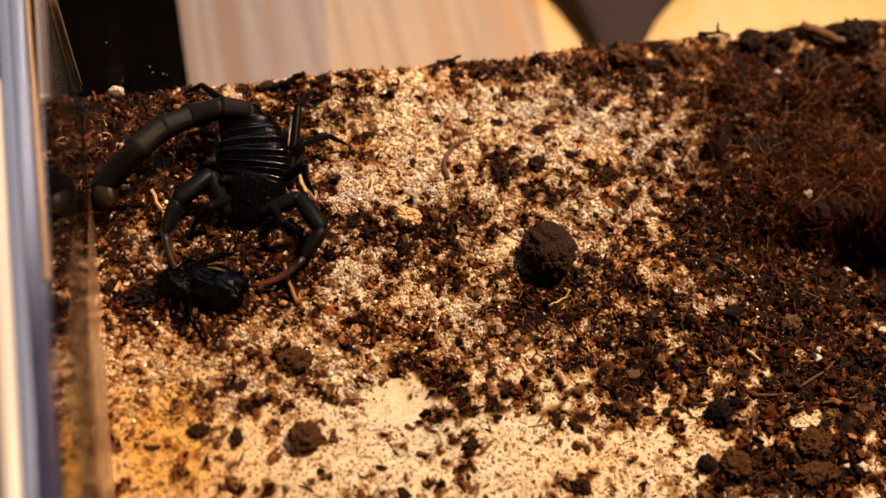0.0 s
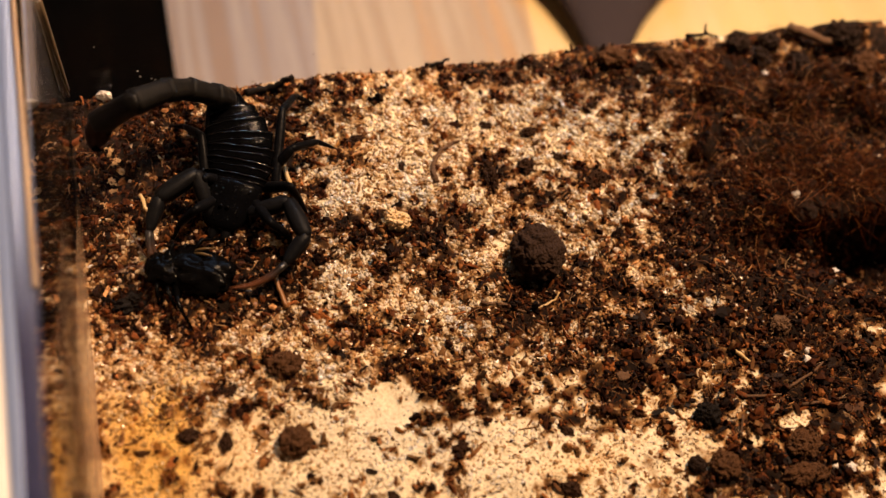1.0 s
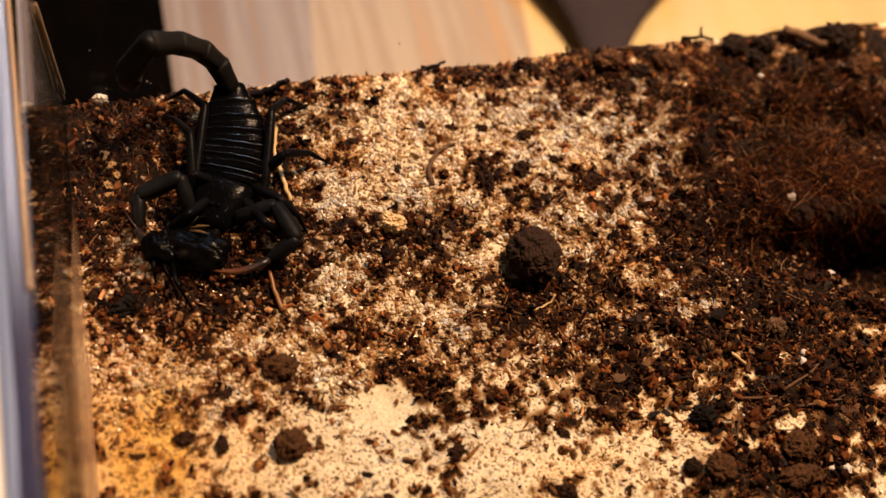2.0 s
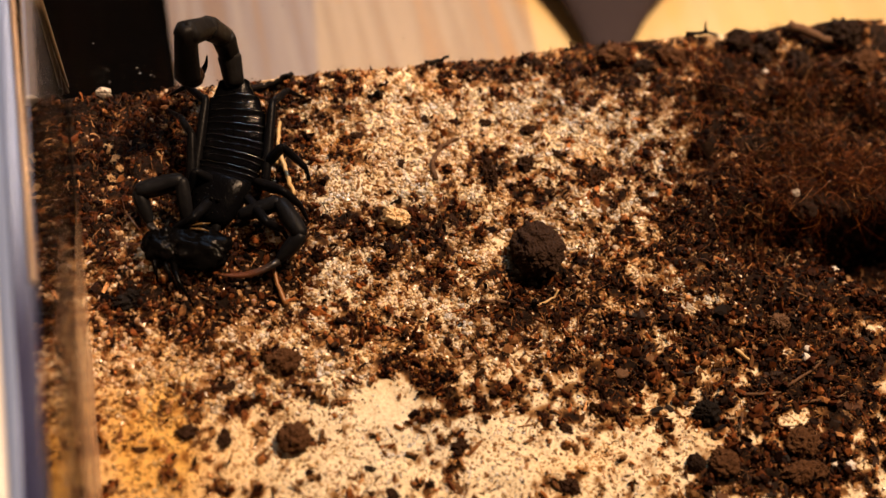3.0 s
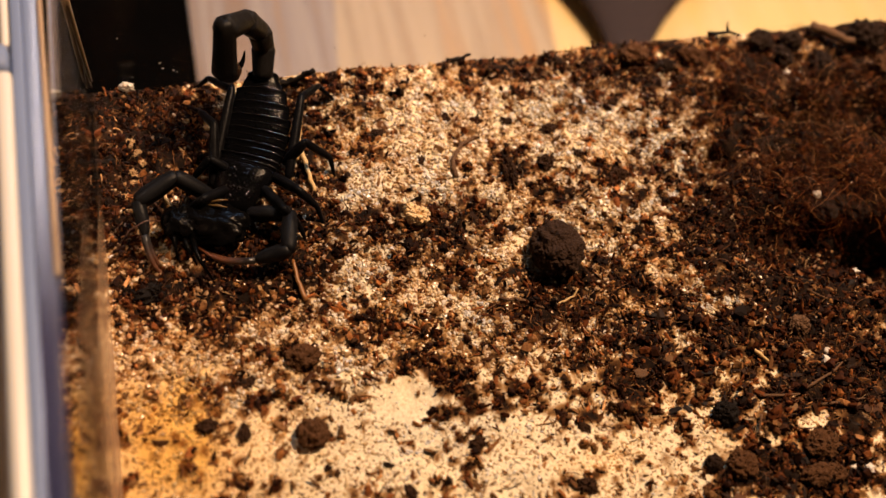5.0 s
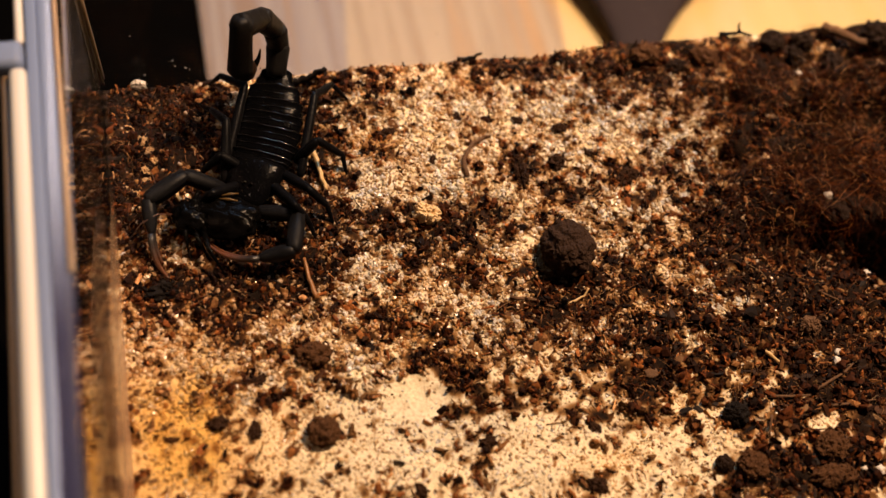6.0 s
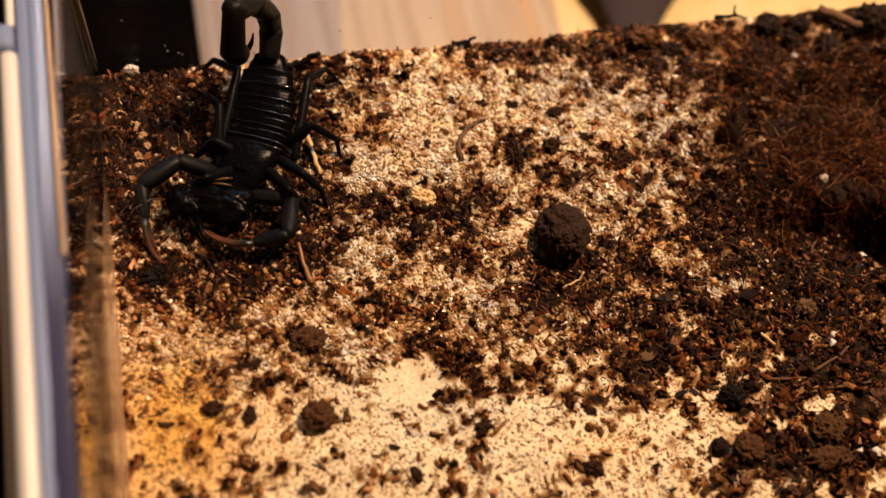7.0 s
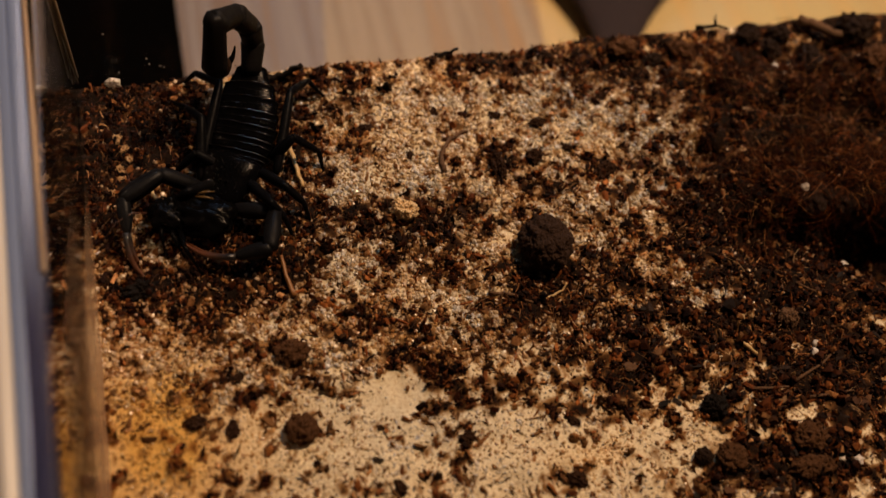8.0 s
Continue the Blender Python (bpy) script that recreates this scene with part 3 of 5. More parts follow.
def build_ground():
    sx, sy = 0.8, 0.8
    xs, ys = np.arange(-84.0, 204.9, sx), np.arange(-121.9, 60.4, sy)
    gx, gy = np.meshgrid(xs, ys)
    p = peat_amount(gx, gy)
    z = 50 + soil_height(gx, gy) + 0.7 * p * (0.4 + value_noise(gx, gy, 2.0, 9))
    nx, ny = len(xs), len(ys)
    v = np.stack([gx.ravel(), gy.ravel(), z.ravel()], 1) / 1000
    i = (np.arange(ny - 1)[:, None] * nx + np.arange(nx - 1)[None]).ravel()
    quads = np.stack([i, i + 1, i + nx + 1, i + nx], 1)
    # skirt down to the box's floor
    rim = np.concatenate([np.arange(nx), np.arange(1, ny) * nx + nx - 1, (ny - 1) * nx + np.arange(nx - 2, -1, -1), np.arange(ny - 2, 0, -1) * nx])
    low = v[rim].copy()
    low[:, 2] = LOW + 0.0078
    low[:, :2] = low[:, :2] * 0.972 + np.array([0.0017, -0.0009])
    n0 = len(v)
    k = np.arange(len(rim))
    k2 = (k + 1) % len(rim)
    quads = np.concatenate([quads, np.stack([rim[k2], rim[k], n0 + k, n0 + k2], 1)])
    me = raw_mesh("ground", np.concatenate([v, low]), quads, GROUND, True)
    at = me.attributes.new("peat", "FLOAT", "POINT")
    at.data.foreach_set("value", np.concatenate([p.ravel(), p.ravel()[rim]]).astype(np.float32))
    at = me.attributes.new("iron", "FLOAT", "POINT")
    ir = iron_amount(gx, gy).ravel()
    at.data.foreach_set("value", np.concatenate([ir, ir[rim]]).astype(np.float32))
    tagged(part("ground", me), "pale sand with dark peat crumbs filling the box", "substrate", kind="structure")


_g = (1 + 5 ** 0.5) / 2
ICO = np.array([(-1, _g, 0), (1, _g, 0), (-1, -_g, 0), (1, -_g, 0), (0, -1, _g), (0, 1, _g), (0, -1, -_g), (0, 1, -_g), (_g, 0, -1), (_g, 0, 1), (-_g, 0, -1), (-_g, 0, 1)]) / 1.9
ICO_F = np.array([(0, 11, 5), (0, 5, 1), (0, 1, 7), (0, 7, 10), (0, 10, 11), (1, 5, 9), (5, 11, 4), (11, 10, 2), (10, 7, 6), (7, 1, 8), (3, 9, 4), (3, 4, 2), (3, 2, 6), (3, 6, 8), (3, 8, 9), (4, 9, 5), (2, 4, 11), (6, 2, 10), (8, 6, 7), (9, 8, 1)])


def turns(rs, n):
    """Random rotation matrices."""
    q = rs.randn(n, 4)
    q /= np.linalg.norm(q, axis=1)[:, None]
    w, x, y, z = q.T
    return np.stack([1 - 2 * (y * y + z * z), 2 * (x * y - z * w), 2 * (x * z + y * w), 2 * (x * y + z * w), 1 - 2 * (x * x + z * z), 2 * (y * z - x * w), 2 * (x * z - y * w), 2 * (y * z + x * w), 1 - 2 * (x * x + y * y)], 1).reshape(n, 3, 3)


def bits(name, x, y, size, sink, template, faces, mat, rs, jitter, aspect, smooth=False):
    """Loose bits strewn on the substrate as one mesh."""
    n = len(x)
    z = 50 + lie(x, y) + sink * size
    s = size[:, None] * (1 + aspect * (rs.rand(n, 3) - 0.5))
    local = template[None] * (1 + jitter * (rs.rand(n, len(template), 1) - 0.5)) * s[:, None, :]
    v = np.einsum("nij,nkj->nki", turns(rs, n), local) + np.stack([x, y, z], 1)[:, None]
    f = (faces[None] + (np.arange(n) * len(template))[:, None, None]).reshape(-1, faces.shape[1])
    v = v.reshape(-1, 3)
    v[:, 0] = np.clip(v[:, 0], -83.9, 204.5)
    v[:, 1] = np.clip(v[:, 1], -121.5, 60.2)
    me = raw_mesh(name, v / 1000, f, mat, smooth)
    at = me.attributes.new("peat", "FLOAT", "POINT")
    at.data.foreach_set("value", np.repeat(peat_amount(x, y), len(template)).astype(np.float32))
    at = me.attributes.new("iron", "FLOAT", "POINT")
    at.data.foreach_set("value", np.repeat(iron_amount(x, y), len(template)).astype(np.float32))
    return me


def seen_spots(rs, n):
    """Spots on the part of the substrate that lies open to view."""
    return rs.uniform(-83.0, 150, n), rs.uniform(-92, 59.5, n)


def build_sand():
    rs = np.random.RandomState(11)
    x, y = seen_spots(rs, 74000)
    keep = rs.rand(len(x)) > peat_amount(x, y) * np.where(((x > 76) & (y > -8)) | ((x < -48) & (y > 24)), 0.985, np.where(x > 62, 0.88, 0.78))
    keep &= (rs.rand(len(x)) < 0.62) | (y > -34 - 0.1 * x + 4 * value_noise(x, y, 7, 61))
    keep &= (rs.rand(len(x)) < 0.15) | ~pressed(x, y)
    x, y = x[keep], y[keep]
    size = 0.27 + 0.08 * (y > -36) + 0.25 * rs.rand(len(x)) ** 2 + 0.24 * (rs.rand(len(x)) > np.where((x < -45) & (y > -15), 0.75, 0.93))
    size = np.where(y < -34, size * 0.85, size)
    me = bits("sand_grains", x, y, size, np.where(y < -34, -0.02, 0.30), ICO * 1.02, ICO_F, SAND, rs, 0.35, 0.6)
    tagged(part("sand_grains", me), "loose pale sand grains", "sand", kind="stuff")


def build_peat():
    rs = np.random.RandomState(12)
    x, y = seen_spots(rs, 105000)
    p = peat_amount(x, y)
    drift = np.clip(value_noise(x, y, 2.0, 51) * 0.9 + value_noise(x, y, 6.5, 52) * 0.55 - 0.34, 0, 0.5)
    keep = rs.rand(len(x)) < p * 0.64 + (np.where(y < -34, 0.004, 0.03) + 0.75 * drift) * ~pressed(x, y)
    keep &= (rs.rand(len(x)) < 0.25) | (x < 80) | (y < -6)
    x, y = x[keep], y[keep]
    size = 0.24 + 0.56 * rs.rand(len(x)) ** 3
    me = bits("peat_crumbs", x, y, size, 0.5, ICO * np.array([1.9, 0.85, 0.5]), ICO_F, PEAT, rs, 0.9, 1.4)
    tagged(part("peat_crumbs", me), "dark brown peat crumbs strewn over the sand", "peat", kind="stuff")
    x, y = seen_spots(rs, 30000)
    p = peat_amount(x, y)
    keep = rs.rand(len(x)) < np.where(y < -34, 0.05, 0.10) + 0.55 * np.clip(value_noise(x, y, 3.0, 71) + 0.5 * value_noise(x, y, 1.2, 72) - 0.1, 0, 1)
    keep &= (p < 0.5) & ~pressed(x, y) & (x < 80)
    x, y = x[keep], y[keep]
    size = 0.16 + 0.34 * rs.rand(len(x)) ** 3
    me = bits("peat_flecks", x, y, size, 0.25, ICO * np.array([1.9, 0.8, 0.3]), ICO_F, FLECK, rs, 1.0, 1.2)
    tagged(part("peat_flecks", me), "tiny brown flecks of peat on the sand", "peat", kind="stuff")
    # lumps are knots of crumbs that cling together
    x, y = seen_spots(rs, 8500)
    p = peat_amount(x, y)
    keep = rs.rand(len(x)) < p ** 1.5 * 0.5 + np.where(y > -34, 0.034, 0.020)
    x, y = x[keep], y[keep]
    size = (0.6 + 1.0 * rs.rand(len(x)) ** 2.5) * np.where((x > 40) & (y < -30), 1.35, 1.0)
    many = 15
    off = rs.randn(len(x), many, 3) * np.array([1, 0.8, 0.5]) * 0.55
    off = np.einsum("nij,nkj->nki", turns(rs, len(x)), off) * size[:, None, None]
    bx, by = (x[:, None] + off[..., 0]).ravel(), (y[:, None] + off[..., 1]).ravel()
    bs = (size[:, None] * rs.uniform(0.30, 0.62, (len(x), many))).ravel()
    lift = np.clip(off[..., 2] + 0.35 * size[:, None], -0.2, None).ravel()
    me = bits("peat_lumps", bx, by, bs, lift / bs, ICO, ICO_F, PEAT, rs, 0.8, 1.3)
    tagged(part("peat_lumps", me), "uneven dark brown peat lumps", "peat", kind="stuff")


def build_flakes():
    """Flat flakes of bark and peat, larger than the crumbs."""
    rs = np.random.RandomState(15)
    x, y = seen_spots(rs, 9000)
    p = peat_amount(x, y)
    near = (x > 40) & (y < -25)
    keep = (rs.rand(len(x)) < p ** 1.3 * np.where(near, 0.9, np.where(x < -30, 0.12, 0.5)) + np.where(y > -34, 0.030, 0.016)) & ~((x > 84) & (y > -24)) & ~pressed(x, y)
    x, y = x[keep], y[keep]
    size = (0.32 + 0.70 * rs.rand(len(x)) ** 3) * np.where((x > 40) & (y < -25), 1.15, 1.0)
    # the largest in the loose corner lie singly
    corner = np.flatnonzero((x > 40) & (x < 112) & (y < -25) & (y > -80))
    single = corner[np.argsort(-size[corner])][:260]
    joined = np.ones(len(x), bool)
    joined[single] = False
    me = bits("peat_flakes", x[joined], y[joined], size[joined], 0.55, ICO * np.array([2.0, 0.9, 0.2]), ICO_F, FLAKE, rs, 0.9, 0.9)
    tagged(part("peat_flakes", me), "flat brown flakes of bark among the peat", "flakes", kind="stuff")
    shapes = []
    for k in range(14):
        c = ICO * np.array([rs.uniform(1.2, 2.3), rs.uniform(0.5, 1.0), rs.uniform(0.12, 0.3)]) * (1 + 0.8 * (rs.rand(12, 1) - 0.5))
        c[:, 2] += 0.16 * c[:, 0] ** 2 * rs.uniform(-0.4, 0.8)
        shapes.append(raw_mesh("flake", c / 1000, ICO_F, FLAKE_PIECE))
    ground = bpy.data.objects["ground"]
    z = 50 + lie(x, y) + 0.5 * size
    for n, i in enumerate(single):
        m = pose(x[i] / 1000, y[i] / 1000, z[i] / 1000, rs.normal(0, 24), rs.normal(0, 24), rs.uniform(0, 360))
        part("flake", shapes[n % 14], None, ground, "", m @ Matrix.Diagonal((size[i], size[i], size[i], 1)))


def strands(name, x, y, length, radius, lift, mat, rs, curl):
    """Thin curved fibres as one mesh."""
    n, seg = len(x), 6
    ang = rs.rand(n) * 2 * np.pi
    bend = rs.randn(n) * curl
    rise = rs.rand(n) * lift
    base = 50 + soil_height(x, y, False)
    step = length / (seg - 1)
    px, py = x.copy(), y.copy()
    pts = []
    for k in range(seg):
        t = k / (seg - 1)
        pts.append(np.stack([px, py, base + 0.3 + rise * np.sin(np.pi * t) + 0.25 * rise * t], 1))
        px, py = px + np.cos(ang) * step, py + np.sin(ang) * step
        ang = ang + bend / seg + rs.randn(n) * 0.15
    pts = np.stack(pts, 1)
    pts[..., 0], pts[..., 1] = np.clip(pts[..., 0], -83, 200), np.clip(pts[..., 1], -121, 60.0)
    d = np.gradient(pts, axis=1)
    d /= np.linalg.norm(d, axis=2, keepdims=True) + 1e-9
    u = np.cross(d, np.array([0.1, 0.2, 0.97]))
    u /= np.linalg.norm(u, axis=2, keepdims=True) + 1e-9
    w = np.cross(d, u)
    taper = radius[:, None, None] * np.linspace(1, 0.5, seg)[None, :, None]
    ring = np.stack([pts + taper * (math.cos(a) * u + math.sin(a) * w) for a in (0, 2.094, 4.189)], 2)
    v = ring.reshape(-1, 3) / 1000
    k = np.arange(seg - 1)[:, None] * 3
    c = np.arange(3)[None]
    one = np.stack([k + c, k + (c + 1) % 3, k + 3 + (c + 1) % 3, k + 3 + c], -1).reshape(-1, 4)
    f = (one[None] + (np.arange(n) * seg * 3)[:, None, None]).reshape(-1, 4)
    return raw_mesh(name, v, f, mat, True)


def build_fibres():
    rs = np.random.RandomState(13)
    n = 700
    cx, cy = rs.normal(110, 22, n), rs.normal(22, 17, n)
    x, y = (np.repeat(cx, 13) + rs.randn(n * 13) * 3.0), (np.repeat(cy, 13) + rs.randn(n * 13) * 2.2)
    x, y = np.concatenate([x, rs.uniform(94, 160, 900)]), np.concatenate([y, rs.uniform(-6, 9, 900)])
    ok = (x > 72) & (y > -7) & (y < 58) & (x < 160)
    fringe = (y < 9) & (x > 92)
    ok &= fringe | (value_noise(x, y, 9.0, 41) + 0.5 * value_noise(x, y, 4.0, 43) > -0.10 + 0.5 * rs.rand(len(x)))
    ok &= fringe | (soil_height(x, y, False) > -0.6)
    x, y = x[ok], y[ok]
    me = strands("coco_fibre", x, y, 4 + 10 * rs.rand(len(x)), 0.025 + 0.065 * rs.rand(len(x)) ** 3, 2.6, FIBRE, rs, 2.0)
    tagged(part("coco_fibre", me), "matted reddish-brown coconut fibre", "fibre", kind="stuff")
    n = 240
    x, y = rs.normal(112, 22, n), rs.normal(20, 16, n)
    ok = (x > 76) & (y > -6) & (y < 52) & (x < 160)
    x, y = x[ok], y[ok]
    coarse = strands("dry_fibre", x, y, 4 + 9 * rs.rand(len(x)), 0.04 + 0.06 * rs.rand(len(x)) ** 2, 3.2, FIBRE_PALE, rs, 1.8)
    tagged(part("dry_fibre", coarse), "stray pale orange coconut fibres on the mat", "fibre", kind="stuff")
    x, y = seen_spots(rs, 11000)
    ok = (rs.rand(len(x)) < peat_amount(x, y) * 0.8 + 0.02) & ~((x > 98) & (y > -28) & (y < -2))
    x, y = x[ok], y[ok]
    me = strands("peat_fibre", x, y, 1.5 + 6 * rs.rand(len(x)) ** 2.5, 0.05 + 0.13 * rs.rand(len(x)) ** 3, 1.3, FIBRE_PEAT, rs, 1.6)
    x, y = seen_spots(rs, 7000)
    ok = (rs.rand(len(x)) < peat_amount(x, y) * 0.6 + 0.03) & ~((x > 98) & (y > -28) & (y < -2))
    x, y = x[ok], y[ok]
    chips = strands("peat_splinters", x, y, 0.9 + 2.6 * rs.rand(len(x)) ** 2, 0.14 + 0.22 * rs.rand(len(x)) ** 2, 0.5, PEAT, rs, 0.2)
    tagged(part("peat_splinters", chips), "small dark wood splinters among the peat", "splinters", kind="stuff")
    tagged(part("peat_fibre", me), "short brown root fibres among the peat", "fibre", kind="stuff")


build_room()
build_mat()
build_dark_knob()
build_tank()
build_ground()


# ---- loose things on the substrate ----
def clod(name, label, x, y, r, mat, seed, rough=0.28, squash=(1, 1, 0.85), lift=0.75, turn=0.0, category="clod", level=4):
    z = 50 + float(soil_height(np.array(x), np.array(y))) + r * squash[2] * lift
    bm = lump([r * s / 1000 for s in squash], rough, 2.6 if level < 5 else 3.4, seed, level)
    if category == "clod" and level in (3, 4):
        # crumbs that cling to it
        rng = random.Random(seed)
        skin = [v.co.copy() for v in bm.verts]
        for k in range(int(40 + 30 * r)):
            c = rng.choice(skin) * rng.uniform(0.93, 1.03)
            d = rng.uniform(0.02, 0.07) * r / 1000 + 0.00018
            m = Matrix.LocRotScale(c, Euler([rng.uniform(0, 6) for _ in range(3)]), (d * rng.uniform(0.6, 1.5), d, d * rng.uniform(0.5, 1.0)))
            bmesh.ops.create_icosphere(bm, subdivisions=1, radius=1.0, matrix=m)
    ob = tagged(part(name, bm, mat, None, "", pose(x / 1000, y / 1000, z / 1000, 0, 0, turn)), label, category, name.replace("_", " ") + "s on the substrate")
    return flat(ob)


def stick(name, label, pts, r0, r1, mat, category="twig", sides=7):
    """A slightly bent stick through points in millimetres: x, y, height over the substrate."""
    ps = [Vector((x, y, 50 + float(soil_height(np.array(x), np.array(y))) + h)) for x, y, h in pts]
    fine = []
    for a, b in zip(ps, ps[1:]):
        for k in range(4):
            fine.append(a.lerp(b, k / 4) + Vector((noise.noise(a + b * k), noise.noise(b - a * k), 0)) * r0 * 0.9)
    fine.append(ps[-1])
    n = len(fine)
    base = fine[0].copy()
    radii = [(r0 + (r1 - r0) * i / (n - 1)) * (1 + 0.25 * noise.noise(p * 1.3)) / 1000 for i, p in enumerate(fine)]
    bm = tube([(p - base) / 1000 for p in fine], radii, sides)
    return tagged(part(name, bm, mat, None, "", Matrix.Translation(base / 1000)), label, category, name.replace("_", " ") + "s on the substrate")


def build_loose_things():
    clod("peat_ball", "large round dark brown peat ball resting on the sand", 25.6, -6.2, 6.4, BALL, 1, 0.15, (1.03, 1.14, 0.95), 0.70, level=5)
    clod("sand_crumb", "small pale tan lump of caked sand", -7.6, 9.0, 2.7, CRUMB_PALE, 2, 0.5, (1.2, 0.85, 0.8), 1.15, -35)
    clod("peat_ball", "small round brown peat ball on bare sand", -41.8, -44.2, 3.5, CLOD_GREY, 3, 0.24, (1, 1, 0.8), 0.6, level=5)
    clod("peat_clod", "flat dark peat clod on the sand", -41.1, -25.5, 3.7, CLOD_GREY, 4, 0.4, (1.1, 0.75, 0.6))
    clod("peat_ball", "brown rounded peat ball among crumbs", 53.2, -67.8, 3.3, CLOD_GREY, 5, 0.3, (1, 1, 0.7), 0.5)
    clod("peat_ball", "tiny dark peat ball beside a larger one", 47.2, -66.2, 2.0, CLOD, 6, 0.2)
    clod("peat_clod", "black peat clod at the edge of the sand", 54.1, -55.1, 2.9, BLACK_BIT, 7, 0.3)
    clod("peat_clod", "broad brown peat clod among crumbs", 74.0, -66.5, 4.0, CLOD_GREY, 8, 0.35, (1, 0.8, 0.6), 0.5)
    clod("peat_clod", "flat brown peat slab among crumbs", 71.5, -73.5, 4.8, CLOD_GREY, 9, 0.35, (1.1, 0.5, 0.4), 0.6)
    clod("bark_chip", "small flat tan bark chip", 37.9, -40.9, 1.9, BARK, 10, 0.35, (1, 0.7, 0.2), 2.6, 15, "chip", 2)
    clod("sprout_tuft", "pale brown crumbly tuft on the peat", 81.9, -35.3, 2.6, BARK, 11, 0.35, (1, 0.9, 0.8))
    for x, y, r, s in ((84.7, -45.8, 1.3, 12), (84.1, -73.7, 1.3, 13), (101.1, 0.4, 1.15, 14), (86.5, -43.2, 0.9, 15), (80.0, -72.6, 1.0, 16), (110.0, 43.0, 1.0, 17), (105.5, -21.5, 1.2, 46)):
        clod("white_granule", "small white mineral granule on dark peat", x, y, r, WHITE_BIT, s, 0.5, category="granule", level=2)
    clod("peat_clod", "dark peat clod against the clear back wall", 105.9, 55.0, 3.4, CLOD, 18, 0.3)
    clod("peat_clod", "dark peat clod against the clear back wall", 139.2, 52.6, 5.0, CLOD, 19, 0.3)
    clod("peat_clod", "dark peat clod against the clear back wall", 116.0, 54.2, 3.0, CLOD, 20, 0.3)
    clod("peat_clod", "brown peat clod against the clear back wall", 66.0, 54.5, 3.6, CLOD_GREY, 21, 0.35, (1.2, 0.8, 0.7))
    clod("charred_lump", "black bluish charred lump by the side wall", -72.5, -3.0, 3.0, BLACK_BIT, 22, 0.8, (1.3, 0.7, 0.5), 0.3)
    clod("peat_clod", "upright dark peat chunk on the sand", 20.6, 20.6, 3.0, CLOD_DARK, 23, 0.6, (0.5, 1.5, 0.6), 0.5)
    clod("peat_clod", "dark peat clod on pale sand", 48.6, 14.6, 2.5, CLOD_DARK, 24, 0.6, (1.25, 0.75, 0.65), 0.5, 25)
    clod("peat_clod", "dark peat clod on pale sand", -12.4, 37.0, 2.0, CLOD_DARK, 25, 0.7, (1.3, 0.7, 0.55), 0.45, 15)
    for x, y, r, k in ((23.9, 37.7, 1.3, 71), (-19.0, 31.5, 1.4, 72), (7.5, 40.5, 1.1, 73), (40.5, 24.5, 1.2, 74), (55.5, 40.0, 1.3, 75), (-2.0, 27.0, 1.0, 76), (-29.5, 44.0, 1.5, 77), (-64.0, -38.5, 1.7, 78), (-54.0, -29.5, 1.2, 79), (-23.0, -61.0, 1.4, 80), (16.5, -66.0, 1.9, 81), (-5.5, -52.0, 1.5, 82), (-56.5, -41.5, 1.5, 83), (20.0, -52.5, 1.2, 84)):
        clod("peat_clod", "small dark brown peat clod on pale sand", x, y, r, CLOD_DARK, k, 0.7, (1.3, 0.85, 0.6), 0.45, 53 * k, level=3)
    clod("peat_clod", "dark peat clod on pale sand", 34.6, 33.0, 1.5, CLOD_DARK, 26, 0.5, (1.2, 0.9, 0.7), 0.5)
    clod("peat_clod", "dark peat clod on pale sand", 30.9, 21.9, 2.2, CLOD_DARK, 27, 0.6, (1.0, 1.0, 0.6), 0.45)
    for x, y, r, s in ((122, 45, 3.6, 51), (112, 50, 3.0, 52), (84, 52, 3.2, 53), (75, 51, 2.6, 54), (141, 41, 3.8, 55), (99, 46, 2.6, 56)):
        clod("peat_clod", "dark brown peat clod sunk in the fibre mat", x, y, r, CLOD_GREY if s in (53, 55) else CLOD, s, 0.4, (1.2, 0.8, 0.65), 0.5, 40 * s)
    stick("bark_stick", "pale brown bark splinter lying by the back wall", [(122.4, 57.0, 3.5), (130, 53.5, 3.5), (138.5, 48.1, 3)], 1.5, 1.1, BARK)
    stick("dry_sprig", "dark dry sprig with curled tips by the back wall", [(91, 59.5, 1.5), (96.4, 59, 2.5), (101, 58.5, 1.2)], 0.7, 0.3, BLACK_BIT)
    stick("dry_sprig", "thin dark shoot standing by the back wall", [(97, 59, 2.0), (95.6, 59, 5.0), (95.4, 59.2, 7.0)], 0.5, 0.15, BLACK_BIT)
    stick("bark_flake", "dark flake of bark at the back wall", [(12, 60, 0.8), (16, 59.8, 1.6), (18.5, 59.8, 2.6)], 0.9, 0.3, BLACK_BIT)
    stick("twig", "black crooked twig by the back wall", [(-39, 56.5, 1.0), (-33, 56.8, 1.2), (-29, 57.0, 2.6), (-25.8, 57.2, 4.2)], 1.1, 0.7, BLACK_BIT)
    stick("root_thread", "pale curled root thread beside the peat ball", [(19.5, -20.6, 0.8), (24, -19.6, 0.8), (27, -18.6, 1.4), (28.3, -17.3, 2.4)], 0.32, 0.22, STRAW)
    stick("twig", "dark thin twig in front of the peat ball", [(8.4, -16.2, 0.7), (14, -18.2, 0.9), (19.6, -20.6, 0.7)], 0.55, 0.3, BARK)
    stick("root_curl", "brown curled root lying on the sand", [(5.5, 20.7, 0.6), (6.3, 26, 0.9), (8.9, 30.0, 1.0), (13.5, 33.0, 0.8), (17.8, 33.1, 0.6)], 0.75, 0.45, BARK)
